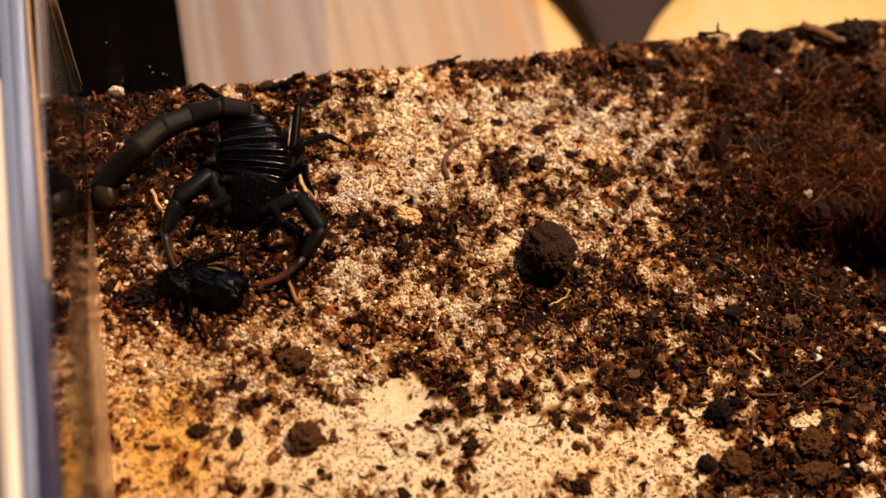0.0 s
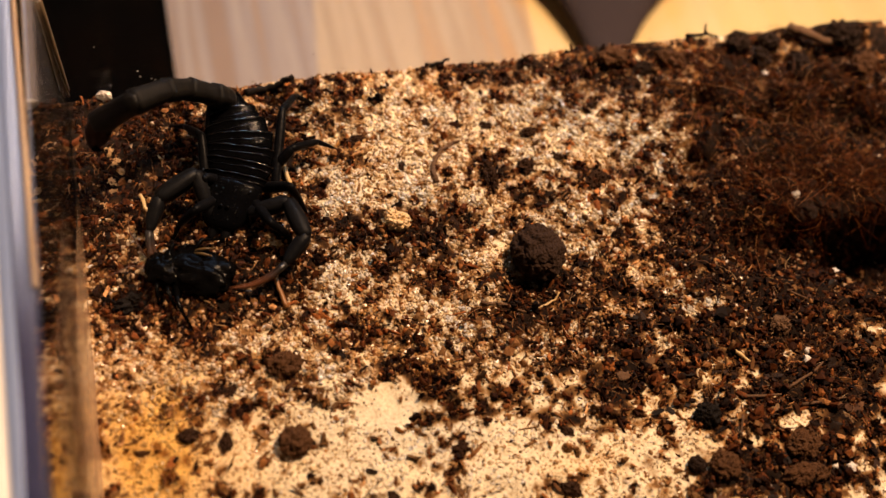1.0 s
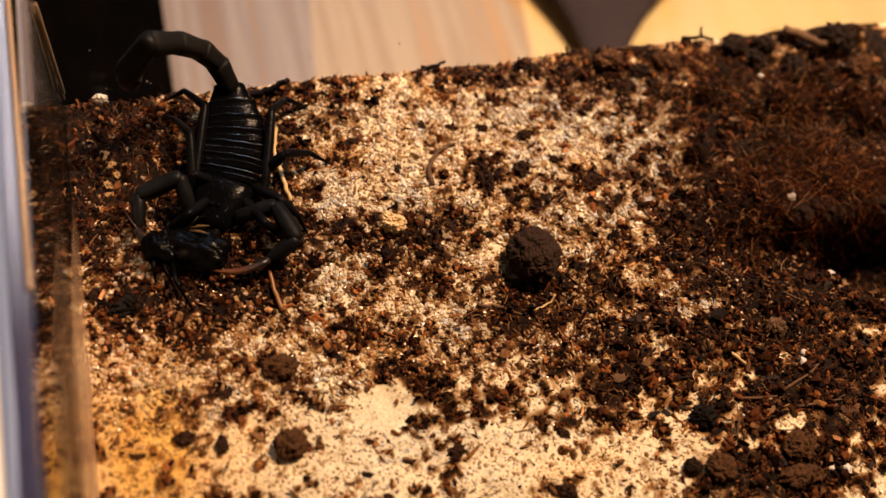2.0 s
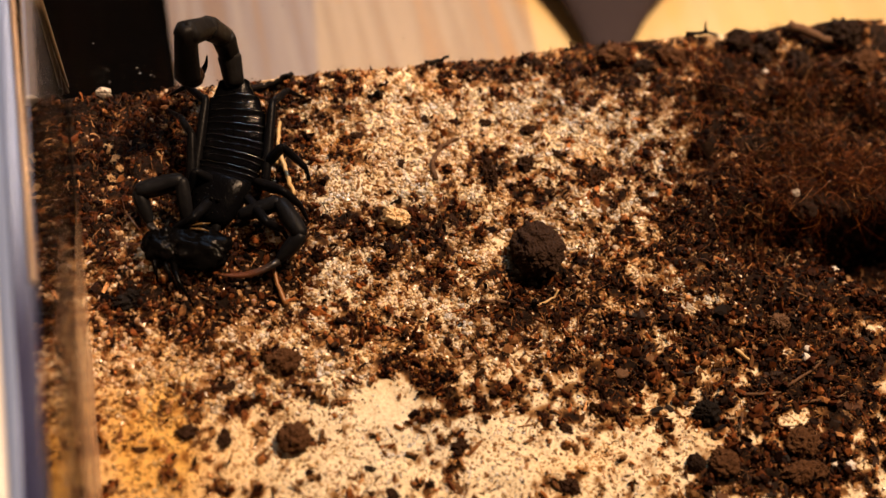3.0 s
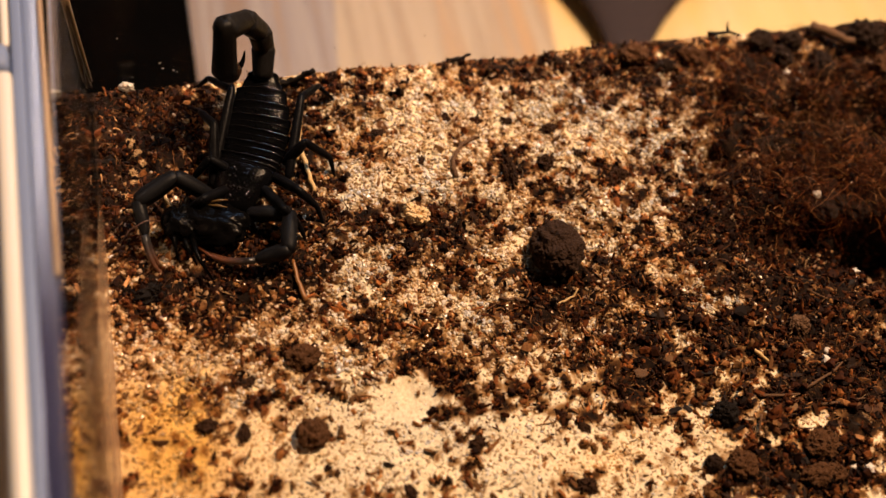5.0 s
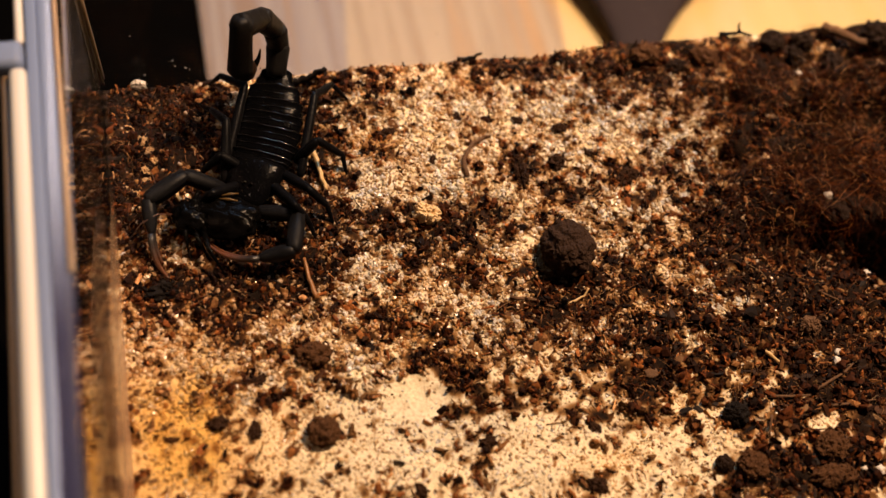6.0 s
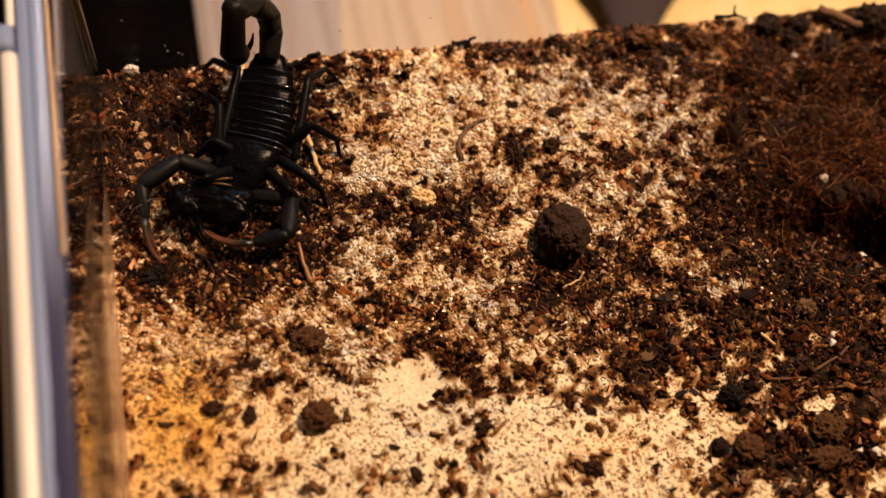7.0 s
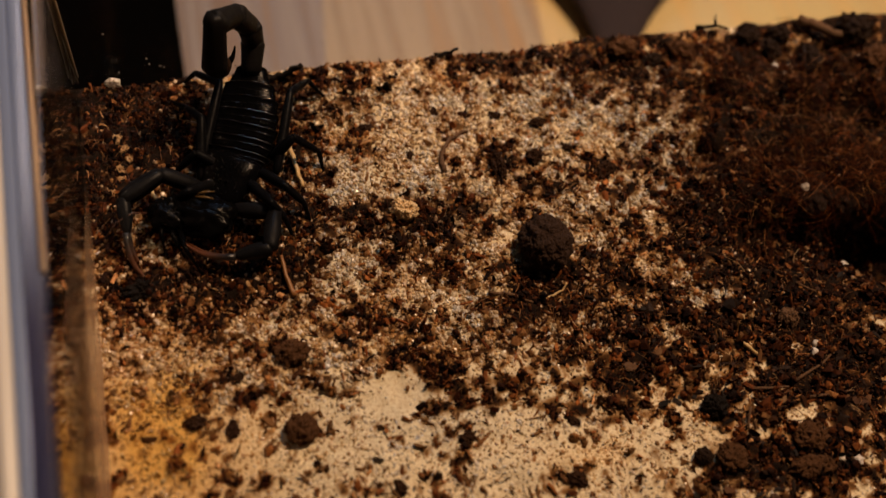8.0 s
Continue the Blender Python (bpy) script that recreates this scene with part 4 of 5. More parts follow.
    stick("straw", "pale dry straw stalk beside the scorpion", [(-33.0, 32.8, 2.6), (-32.1, 26.8, 2.4), (-31.4, 20.0, 1.8)], 0.65, 0.5, STRAW)
    stick("straw", "pale dry straw stalk beside the scorpion", [(-31.4, 44.0, 2.2), (-32.6, 37, 2.0), (-34.2, 30.7, 2.0)], 0.5, 0.45, STRAW)
    stick("straw", "short pale straw stalk on the peat", [(-68.7, 26.5, 2.0), (-67.6, 22.5, 1.6), (-66.4, 19.2, 1.0)], 0.45, 0.35, STRAW)
    stick("straw", "orange-brown straw splinter on the peat", [(-39.8, 0.1, 2.2), (-39.4, -5.1, 2.0), (-38.1, -10.7, 1.4)], 0.40, 0.65, AMBER)
    stick("bark_stick", "short pale brown wood splinter on the peat", [(66.3, -39.2, 1.2), (68, -41.6, 1.5), (69.9, -43.6, 1.2)], 0.7, 0.4, STRAW)
    for pts in ([(76, -52.5, 1.2), (84, -49.5, 1.6), (90, -46.5, 1.0)], [(62, -57.0, 1.5), (60, -62, 1.0)], [(64, -52, 1.0), (74, -53.5, 1.4)], [(78, -57, 1.4), (90, -57, 1.0)], [(88, -26, 1.0), (92.5, -29.5, 1.0)]):
        stick("twig", "thin brown twig among peat crumbs", pts, 0.42, 0.22, BARK)
    bit = tagged(part("white_granule", lump((0.0018, 0.0010, 0.0017), 0.45, 3.5, 31, 4), WHITE_BIT, None, "", pose(-0.0749, 0.0595, 0.0510)), "whitish crumb stuck to the clear back wall", "granule")
    for x, y, r, s in ((-75.5, 41.5, 1.5, 140), (-73.5, 38.3, 1.2, 141), (-78.1, 39.6, 1.1, 142), (-72.5, 35.3, 1.0, 143), (-75.2, 32.8, 1.2, 144), (-75.1, 29.7, 0.9, 145), (-78.3, 45.4, 0.8, 146), (-77.9, 25.3, 0.9, 147), (-79.8, 24.4, 0.7, 148), (-74.1, 24.4, 0.8, 149)):
        clod("sand_crumb", "pale crumb of caked sand on dark peat", x, y, 0.8 * r, CRUMB_SAND, s, 0.9, (1.2, 0.9, 0.7), 0.5, 31 * s, level=3)


def build_overhang():
    """A slab of matted fibre and peat that reaches over a burrow."""
    rng = random.Random(9)
    bm = bmesh.new()
    for k in range(26):
        x = 101 + 58 * k / 25 + rng.uniform(-1, 1)
        y = 0.5 + rng.uniform(-1.6, 1.6)
        size = (rng.uniform(3.0, 4.5) / 1000, rng.uniform(5.0, 7.0) / 1000, rng.uniform(1.3, 2.0) / 1000)
        one = lump(size, 0.5, 3.4, 60 + k, 4)
        bmesh.ops.transform(one, matrix=pose(x / 1000, y / 1000, (52.3 + rng.uniform(-0.5, 0.5)) / 1000, rng.uniform(-8, 8), rng.uniform(-8, 8), rng.uniform(-30, 30)), verts=one.verts)
        me = bpy.data.meshes.new("slab")
        one.to_mesh(me)
        one.free()
        bm.from_mesh(me)
        bpy.data.meshes.remove(me)
    tagged(part("peat_slab", bm, CLOD), "dark slab of matted peat over a burrow", "peat slab")


build_loose_things()
build_overhang()


# ---- the scorpion, and the insect that it holds ----
LENGTHS = dict(tail=[6.6, 7.0, 8.5, 9.5, 13.0, 6.5, 5.6], palp=[10.2, 10.6, 8.0, 14.5],
               leg_r4=[20.4, 10.9, 7.7], leg_r3=[8.2, 9.2, 6.4], leg_r2=[11.4, 6.4, 5.6], leg_r1=[13.4, 6.4, 5.4], leg_l4=[23.2, 11.7, 7.6], leg_l3=[14.8, 10.2, 8.1], leg_l2=[8.4, 6.1, 6.7], leg_l1=[11.3, 6.7, 5.9])
POSE_A = dict(
    spine=[(-48.6, 12.7, 55.0), (-44.7, 20.1, 58.5), (-42.9, 29.0, 62.0), (-43.6, 40.2, 62.0)],
    tail=[(-43.6, 40.2, 62.0), (-47.9, 39.9, 63.7), (-55.3, 39.4, 63.2), (-63.1, 36.0, 64.0), (-70.1, 29.7, 64.8), (-79.3, 26.7, 56.1), (-78.3, 20.3, 55.2), (-74.6, 22.7, 51.9)],
    palp_r=[(-43.4, 13.9, 55.0), (-34.0, 14.2, 59.0), (-29.7, 3.4, 59.0), (-36.5, -2.2, 56.0), (-47.9, -4.2, 53.0)],
    palp_l=[(-51.7, 14.8, 55.0), (-54.4, 23.7, 61.0), (-64.1, 16.1, 59.0), (-65.8, 11.7, 56.0), (-64.1, 6.9, 53.0)],
    prey=[(-68.0, -0.6, 53.0), (-52.7, -7.2, 53.0)],
    leg_r4=[(-35.1, 21.9, 54.3), (-30.3, 40.5, 61.0), (-25.1, 49.8, 56.0), (-20.1, 50.6, 50.5)],
    leg_r3=[(-35.6, 26.7, 54.0), (-30.3, 30.4, 60.0), (-21.1, 35.3, 55.0), (-16.3, 33.7, 50.5)],
    leg_r2=[(-39.1, 21.9, 54.0), (-34.3, 21.2, 60.0), (-31.1, 21.5, 55.0), (-28.8, 19.1, 50.5)],
    leg_r1=[(-41.6, 18.8, 54.0), (-39.2, 6.8, 60.0), (-35.4, 6.8, 55.0), (-33.9, 4.8, 50.5)],
    leg_l4=[(-50.6, 22.8, 54.6), (-48.8, 45.0, 61.0), (-53.3, 55.1, 56.0), (-58.7, 56.8, 50.5)],
    leg_l3=[(-51.4, 20.8, 54.3), (-51.1, 34.5, 60.0), (-54.4, 40.1, 55.0), (-58.6, 43.3, 50.5)],
    leg_l2=[(-47.9, 24.0, 54.0), (-51.0, 21.2, 60.0), (-53.2, 19.7, 55.0), (-56.7, 14.8, 50.5)],
    leg_l1=[(-49.1, 19.8, 54.0), (-54.9, 13.9, 60.0), (-59.3, 13.0, 55.0), (-61.9, 10.6, 50.5)],
)
POSE_B = dict(
    spine=[(-50.9, 12.6, 55.0), (-46.6, 22.2, 58.0), (-43.1, 33.2, 61.0), (-44.5, 45.4, 62.0)],
    tail=[(-44.5, 45.4, 62.0), (-47.0, 43.6, 65.7), (-52.4, 42.4, 70.0), (-58.3, 38.9, 75.0), (-65.6, 33.8, 78.4), (-74.7, 36.1, 69.5), (-77.4, 33.2, 64.3), (-74.7, 29.3, 67.1)],
    palp_r=[(-43.3, 15.1, 55.0), (-34.0, 14.1, 59.0), (-31.2, 2.6, 59.0), (-38.7, -2.8, 56.0), (-51.8, -4.0, 53.0)],
    palp_l=[(-52.9, 16.2, 55.0), (-54.9, 24.7, 61.0), (-65.1, 18.9, 59.0), (-67.3, 12.4, 56.0), (-65.3, 7.6, 53.0)],
    prey=[(-67.8, 4.2, 54.0), (-52.4, -2.6, 54.0)],
)
POSE_C = dict(
    spine=[(-51.7, 14.6, 55.0), (-46.1, 26.0, 57.0), (-42.8, 37.4, 59.0), (-42.2, 51.9, 61.0)],
    tail=[(-42.2, 51.9, 61.0), (-45.2, 53.2, 66.6), (-49.9, 53.0, 71.9), (-56.0, 51.0, 77.4), (-63.0, 47.5, 82.8), (-71.0, 51.2, 73.2), (-73.0, 50.1, 67.1), (-71.1, 45.4, 69.1)],
    palp_r=[(-45.1, 15.6, 55.0), (-37.0, 14.2, 59.0), (-33.2, 5.4, 59.0), (-39.5, 2.3, 56.0), (-55.5, 3.7, 54.0)],
    palp_l=[(-55.0, 17.6, 55.0), (-57.0, 23.5, 61.0), (-66.6, 22.4, 59.0), (-69.2, 14.5, 56.0), (-65.0, 9.0, 53.0)],
    prey=[(-66.7, 10.9, 55.0), (-48.1, 3.1, 55.0)],
    leg_r4=[(-37.2, 22.8, 53.6), (-32.6, 41.2, 61.0), (-27.9, 49.2, 56.0), (-21.7, 49.9, 50.5)],
    leg_r3=[(-36.6, 28.1, 54.0), (-30.6, 28.5, 60.0), (-23.1, 33.8, 55.0), (-16.6, 34.0, 50.5)],
    leg_r2=[(-39.8, 23.8, 54.0), (-34.3, 14.1, 60.0), (-30.2, 11.9, 55.0), (-28.6, 9.6, 50.5)],
    leg_r1=[(-43.0, 20.8, 54.0), (-39.1, 9.4, 60.0), (-35.2, 8.0, 55.0), (-33.9, 5.7, 50.5)],
    leg_l4=[(-54.6, 24.3, 53.4), (-48.7, 45.4, 61.0), (-53.6, 56.3, 56.0), (-58.9, 57.3, 50.5)],
    leg_l3=[(-54.1, 24.8, 54.2), (-53.3, 38.4, 60.0), (-56.3, 47.1, 55.0), (-60.0, 53.3, 50.5)],
    leg_l2=[(-48.5, 26.8, 54.0), (-53.7, 25.8, 60.0), (-56.4, 22.9, 55.0), (-59.2, 18.8, 50.5)],
    leg_l1=[(-50.4, 22.8, 54.0), (-56.9, 15.3, 60.0), (-61.3, 15.3, 55.0), (-63.9, 12.9, 50.5)],
)
POSE_D = dict(
    spine=[(-52.8, 14.0, 55.0), (-48.2, 25.0, 57.0), (-43.8, 36.8, 59.0), (-42.0, 50.6, 61.0)],
    tail=[(-42.0, 50.6, 61.0), (-42.4, 55.6, 65.4), (-43.8, 55.9, 72.3), (-47.8, 52.8, 79.1), (-53.0, 46.6, 84.0), (-53.6, 45.4, 71.0), (-50.9, 48.9, 66.3), (-47.8, 53.0, 70.1)],
    palp_r=[(-45.3, 13.6, 55.0), (-36.8, 13.2, 59.0), (-32.5, 3.6, 59.0), (-37.3, 0.1, 56.0), (-53.6, -1.2, 54.0)],
    palp_l=[(-58.1, 13.5, 55.0), (-58.3, 21.9, 61.0), (-67.5, 21.3, 59.0), (-67.4, 16.7, 56.0), (-64.5, 12.7, 54.0)],
    prey=[(-67.8, 9.0, 55.0), (-48.9, 1.8, 55.0)],
    leg_r4=[(-38.0, 23.8, 54.2), (-33.5, 42.5, 61.0), (-28.5, 50.3, 56.0), (-23.7, 52.1, 50.5)],
    leg_r3=[(-37.8, 27.8, 54.0), (-33.4, 28.7, 60.0), (-28.6, 27.1, 55.0), (-26.7, 24.8, 50.5)],
    leg_r2=[(-40.5, 23.6, 54.0), (-34.7, 15.6, 60.0), (-30.7, 14.3, 55.0), (-28.7, 11.1, 50.5)],
    leg_r1=[(-43.2, 19.3, 54.0), (-40.0, 7.2, 60.0), (-36.2, 8.0, 55.0), (-34.1, 5.7, 50.5)],
    leg_l4=[(-55.7, 24.2, 53.9), (-49.8, 45.6, 61.0), (-53.7, 54.8, 56.0), (-59.2, 56.5, 50.5)],
    leg_l3=[(-56.3, 22.7, 53.7), (-54.4, 36.0, 60.0), (-57.0, 47.1, 55.0), (-60.0, 53.1, 50.5)],
    leg_l2=[(-49.5, 24.1, 54.0), (-54.6, 24.2, 60.0), (-57.6, 21.4, 55.0), (-59.9, 16.0, 50.5)],
    leg_l1=[(-51.4, 19.9, 54.0), (-57.5, 10.5, 60.0), (-61.6, 11.7, 55.0), (-64.8, 10.2, 50.5)],
)
POSE_F = dict(
    spine=[(-52.6, 17.0, 55.0), (-47.7, 26.9, 57.0), (-43.3, 38.4, 59.0), (-39.8, 51.7, 61.0)],
    tail=[(-39.8, 51.7, 61.0), (-38.6, 56.7, 65.7), (-39.7, 55.9, 72.5), (-43.4, 53.0, 79.6), (-48.6, 46.5, 84.2), (-49.4, 44.7, 71.4), (-46.6, 48.4, 66.7), (-43.8, 51.6, 70.1)],
    palp_r=[(-49.0, 13.2, 55.0), (-38.3, 9.0, 58.0), (-42.9, -2.3, 58.0), (-51.0, -0.6, 56.0), (-63.5, 8.2, 54.0)],
    palp_l=[(-56.7, 20.9, 55.0), (-66.6, 22.4, 61.0), (-75.0, 16.6, 59.0), (-74.4, 8.2, 56.0), (-71.2, 3.0, 52.0)],
    prey=[(-68.0, 14.5, 56.0), (-49.0, 8.1, 56.0)],
    leg_r4=[(-37.1, 24.7, 53.9), (-31.2, 42.9, 61.0), (-25.4, 50.4, 56.0), (-20.7, 48.6, 50.5)],
    leg_r3=[(-37.7, 28.1, 54.0), (-32.6, 29.2, 60.0), (-27.1, 28.8, 55.0), (-25.3, 26.2, 50.5)],
    leg_r2=[(-41.7, 24.5, 54.0), (-35.6, 14.0, 60.0), (-32.2, 12.8, 55.0), (-30.8, 9.4, 50.5)],
    leg_r1=[(-44.7, 21.4, 54.0), (-40.8, 11.0, 60.0), (-37.3, 8.4, 55.0), (-35.7, 5.3, 50.5)],
    leg_l4=[(-55.7, 27.2, 54.0), (-48.3, 48.1, 61.0), (-53.1, 55.9, 56.0), (-56.7, 58.3, 50.5)],
    leg_l3=[(-56.0, 24.8, 53.7), (-54.0, 38.1, 60.0), (-56.9, 45.7, 55.0), (-60.6, 52.1, 50.5)],
    leg_l2=[(-50.0, 26.0, 54.0), (-58.0, 29.0, 60.0), (-60.6, 27.4, 55.0), (-62.5, 25.3, 50.5)],
    leg_l1=[(-52.5, 22.3, 54.0), (-59.2, 16.6, 60.0), (-63.6, 16.7, 55.0), (-67.5, 14.4, 50.5)],
)
LEG_NAMES = ["leg_r4", "leg_r3", "leg_r2", "leg_r1", "leg_l4", "leg_l3", "leg_l2", "leg_l1"]
for _n in LEG_NAMES:
    POSE_B[_n] = [tuple(0.55 * a + 0.45 * b for a, b in zip(p, q)) for p, q in zip(POSE_A[_n], POSE_C[_n])]
BEATS = [(0.0, POSE_A), (0.6, POSE_A), (1.0, POSE_B), (1.45, POSE_C), (1.6, POSE_C), (2.75, POSE_D), (4.2, POSE_D), (5.3, POSE_F), (8.0, POSE_F)]
TIMES = [0.0, 0.6, 0.7, 0.8, 0.9, 1.0, 1.1, 1.2, 1.3, 1.45, 1.6, 1.75, 1.95, 2.15, 2.35, 2.55, 2.75, 4.2, 4.4, 4.6, 4.8, 5.0, 5.2, 5.3, 8.0]
ROOT = Vector((-47.0, 25.0, 50.0))


def joints(name, t):
    """The joints of a limb at t, in millimetres from the scorpion's base."""
    for (ta, a), (tb, b) in zip(BEATS, BEATS[1:]):
        if t <= tb:
            break
    k = (t - ta) / (tb - ta)
    k = k * k * (3 - 2 * k) if tb - ta > 0.6 else k
    pts = [Vector(p).lerp(Vector(q), k) - ROOT for p, q in zip(a[name], b[name])]
    lengths = LENGTHS.get(name) or LENGTHS.get(name.split("_")[0])
    if lengths:
        for i, ln in enumerate(lengths):
            pts[i + 1] = pts[i] + (pts[i + 1] - pts[i]).normalized() * ln
    return pts


def along(a, b, up=Vector((0, 0, 1))):
    """A pose at a whose x axis points to b, z as near to up as can be. Millimetres in, metres out."""
    x = (b - a).normalized()
    y = up.cross(x)
    y = y.normalized() if y.length > 1e-3 else Vector((0, 1, 0))
    z = x.cross(y)
    m = Matrix((x, y, z)).transposed().to_4x4()
    m.translation = a / 1000
    return m


def spine_points(t):
    """Nine points from the front of the carapace to the tail: carapace, then seven plates."""
    c = joints("spine", t)
    c = [c[0] * 2 - c[1]] + c + [c[3] * 2 - c[2]]

    def at(u):
        i = min(int(u), 2)
        f = u - i
        p0, p1, p2, p3 = c[i], c[i + 1], c[i + 2], c[i + 3]
        return 0.5 * (2 * p1 + (p2 - p0) * f + (2 * p0 - 5 * p1 + 4 * p2 - p3) * f * f + (3 * p1 - p0 - 3 * p2 + p3) * f ** 3)

    return [at(0.0)] + [at(1.0 + 2.0 * k / 7) for k in range(8)]


def plate(w0, w1, h, ln):
    """One ring of the trunk: a domed back plate with a raised hind edge over a flatter belly. Runs along x."""
    rings = []
    for s, k, lift in ((-0.10, 0.86, -0.25), (0.0, 0.93, -0.1), (0.25, 0.97, 0.0), (0.6, 1.0, 0.08), (0.86, 1.02, 0.26), (0.95, 1.035, 0.46), (1.02, 1.035, 0.50), (1.06, 0.99, 0.24), (1.08, 0.90, -0.1)):
        w = (w0 + (w1 - w0) * s) * k
        rings.append(((ln * s / 1000, 0, (lift - h) / 1000), w / 1000, h * (0.98 + 0.03 * lift) / 1000))
    return loft(rings, 24)


def limb(ln, r0, r1, r2, flat_=1.0, ridge=0.05, sides=12):
    """A limb segment from its near joint to its far one: waisted at both ends, keeled."""
    rings = []
    for s, k in ((-0.07, 0.50), (-0.03, 0.80), (0.05, 0.96), (0.3, 1.0), (0.6, 1.0), (0.92, 1.0), (1.01, 0.85), (1.06, 0.50)):
        r = (r0 + (r1 - r0) * s * 2 if s < 0.5 else r1 + (r2 - r1) * (s * 2 - 1)) * k
        rings.append(((ln * s / 1000, 0, 0), r / 1000, r * flat_ / 1000))
    return loft(rings, sides, ridge)


def tail_ring(ln, r):
    """A tail segment: box-like with keels along its back and sides, furrowed between them, flaring to its far end."""
    bm = bmesh.new()
    rows = []
    # angle and reach of each keel and furrow round the section
    section = [(0, 0.98), (28, 0.94), (52, 1.07), (72, 0.96), (90, 0.91), (108, 0.96), (128, 1.07), (152, 0.94), (180, 0.98), (208, 0.95), (234, 1.04), (258, 0.94), (282, 0.94), (306, 1.04), (332, 0.95)]
    for s, k in ((-0.20, 0.40), (-0.15, 0.68), (-0.07, 0.86), (0.06, 0.92), (0.35, 0.96), (0.65, 1.00), (0.88, 1.06), (0.99, 1.08), (1.07, 0.92), (1.13, 0.60)):
        rows.append([bm.verts.new((ln * s / 1000, r * k * q * math.cos(radians(a)) / 1000, r * k * q * math.sin(radians(a)) / 1000)) for a, q in section])
    n = len(section)
    for p, q in zip(rows, rows[1:]):
        for i in range(n):
            bm.faces.new((p[i], p[(i + 1) % n], q[(i + 1) % n], q[i]))
    bm.faces.new(rows[0][::-1])
    bm.faces.new(rows[-1])
    return bm


def granules(bm, x0, x1, half, top, count, seed):
    """Small beads on the back of a plate that is domed across y."""
    rng = random.Random(seed)
    for k in range(count):
        x, y = rng.uniform(x0, x1), rng.uniform(-0.8, 0.8)
        z = top(x) * math.sqrt(max(0.0, 1 - y * y)) ** 0.9
        d = rng.uniform(0.08, 0.24) / 1000
        bmesh.ops.create_icosphere(bm, subdivisions=1, radius=d, matrix=Matrix.Translation((x / 1000, y * half(x) / 1000, z)))
    return bm


def finger(ln, r, bend):
    pts, rad = [], []
    for k in range(9):
        s = k / 8
        pts.append((ln * s / 1000, bend * math.sin(math.pi * s) / 1000, 0.0))
        rad.append(r * (1 - 0.82 * s ** 1.3) / 1000)
    return tube(pts, rad, 8)


def build_scorpion():
    body = tagged(new("scorpion"), "glossy black scorpion with reddish claws and raised tail", "scorpion")
    body.matrix_world = Matrix.Translation(ROOT / 1000)
    moving = []
    # carapace: a shield narrowing to the front, with eyes
    rings = []
    for s, w, h in ((-0.06, 2.4, 1.2), (0.0, 4.0, 2.0), (0.12, 4.9, 2.5), (0.4, 6.1, 2.9), (0.7, 7.0, 3.1), (0.95, 7.5, 3.2), (1.05, 7.1, 2.9)):
        rings.append(((11.5 * s / 1000, 0, -0.0022), w / 1000, h / 1000))
    carapace = part("carapace", loft(rings, 28, 0.012), CHITIN, body, "glossy black granular carapace")
    part("granulation", granules(bmesh.new(), 1.0, 11.0, lambda x: 4.3 + 0.27 * x, lambda x: -0.0022 + (0.0023 + 0.00008 * x), 120, 5), CHITIN_RIM, carapace, "wet shining granules")
    for sgn in (-1, 1):
        part("eye", lump((0.0006, 0.0006, 0.0006), 0.0, 1, 1, 2), PREY, carapace, "", Matrix.Translation((0.0045, sgn * 0.0008, 0.00075)))
        part("chelicera", limb(3.4, 1.2, 1.3, 0.7, 0.8), CHITIN_LIMB, carapace, "short dark jaw", Matrix.Translation((0.0004, sgn * 0.0014, -0.0022)) @ pose(0, 0, 0, 0, 10, 180 - sgn * 6))
    moving.append((carapace, lambda t: (lambda p: along(p[0], p[1]))(spine_points(t))))
    widths = [7.4, 8.1, 8.5, 8.5, 8.2, 7.5, 6.2, 3.9]
    lens = [2.6, 2.9, 3.2, 3.5, 3.7, 4.0, 4.6]
    for i in range(7):
        ob = part("tergite", granules(plate(widths[i], widths[i + 1], 3.0 - 0.06 * i, lens[i]), 0.3, lens[i], lambda x, i=i: widths[i] * 0.95, lambda x: 0.00005, 26, 30 + i), CHITIN, body, "shiny black back plate with a raised hind edge" if i == 0 else "")
        # the raised hind edge catches the light
        w, h = (widths[i] + (widths[i + 1] - widths[i]) * 1.02) * 1.035, 3.0 - 0.06 * i
        arc = [radians(8 + 164 * k / 24) for k in range(25)]

        def ridge(at, lift, r, seed):
            pts, rad = [], []
            for k, a in enumerate(arc):
                wob = noise.noise(Vector((k * 0.45, seed * 3.7, 0.0)))
                pts.append(((lens[i] * at + 0.25 * wob) / 1000, w * math.copysign(abs(math.cos(a)) ** 0.85, math.cos(a)) / 1000, (lift + 0.10 * wob - h + (h + 0.03) * math.sin(a) ** 0.85) / 1000))
                rad.append(r * (1 + 0.5 * noise.noise(Vector((k * 0.8, seed * 1.9, 4.0)))))
            return tube(pts, rad, 7)

        part("hind_edge", ridge(1.03, 0.50, 0.00018, i), CHITIN_RIM, ob, "thin glossy rim" if i == 0 else "")
        part("cross_ridge", ridge(0.52, 0.05, 0.00010, i + 20), CHITIN_RIM, ob)
        moving.append((ob, lambda t, i=i: (lambda p: along(p[i + 1], p[i + 2]))(spine_points(t))))
    # tail
    tl = LENGTHS["tail"]
    radii = [3.0, 2.95, 2.95, 3.1, 3.15]
    for i in range(5):
        ob = part("tail_segment", tail_ring(tl[i], radii[i]), CHITIN_TAIL, body, "keeled dull black tail segment" if i == 0 else "")
        moving.append((ob, lambda t, i=i: (lambda p: along(p[i], p[i + 1], Vector((0.2, -0.5, 1))))(joints("tail", t))))
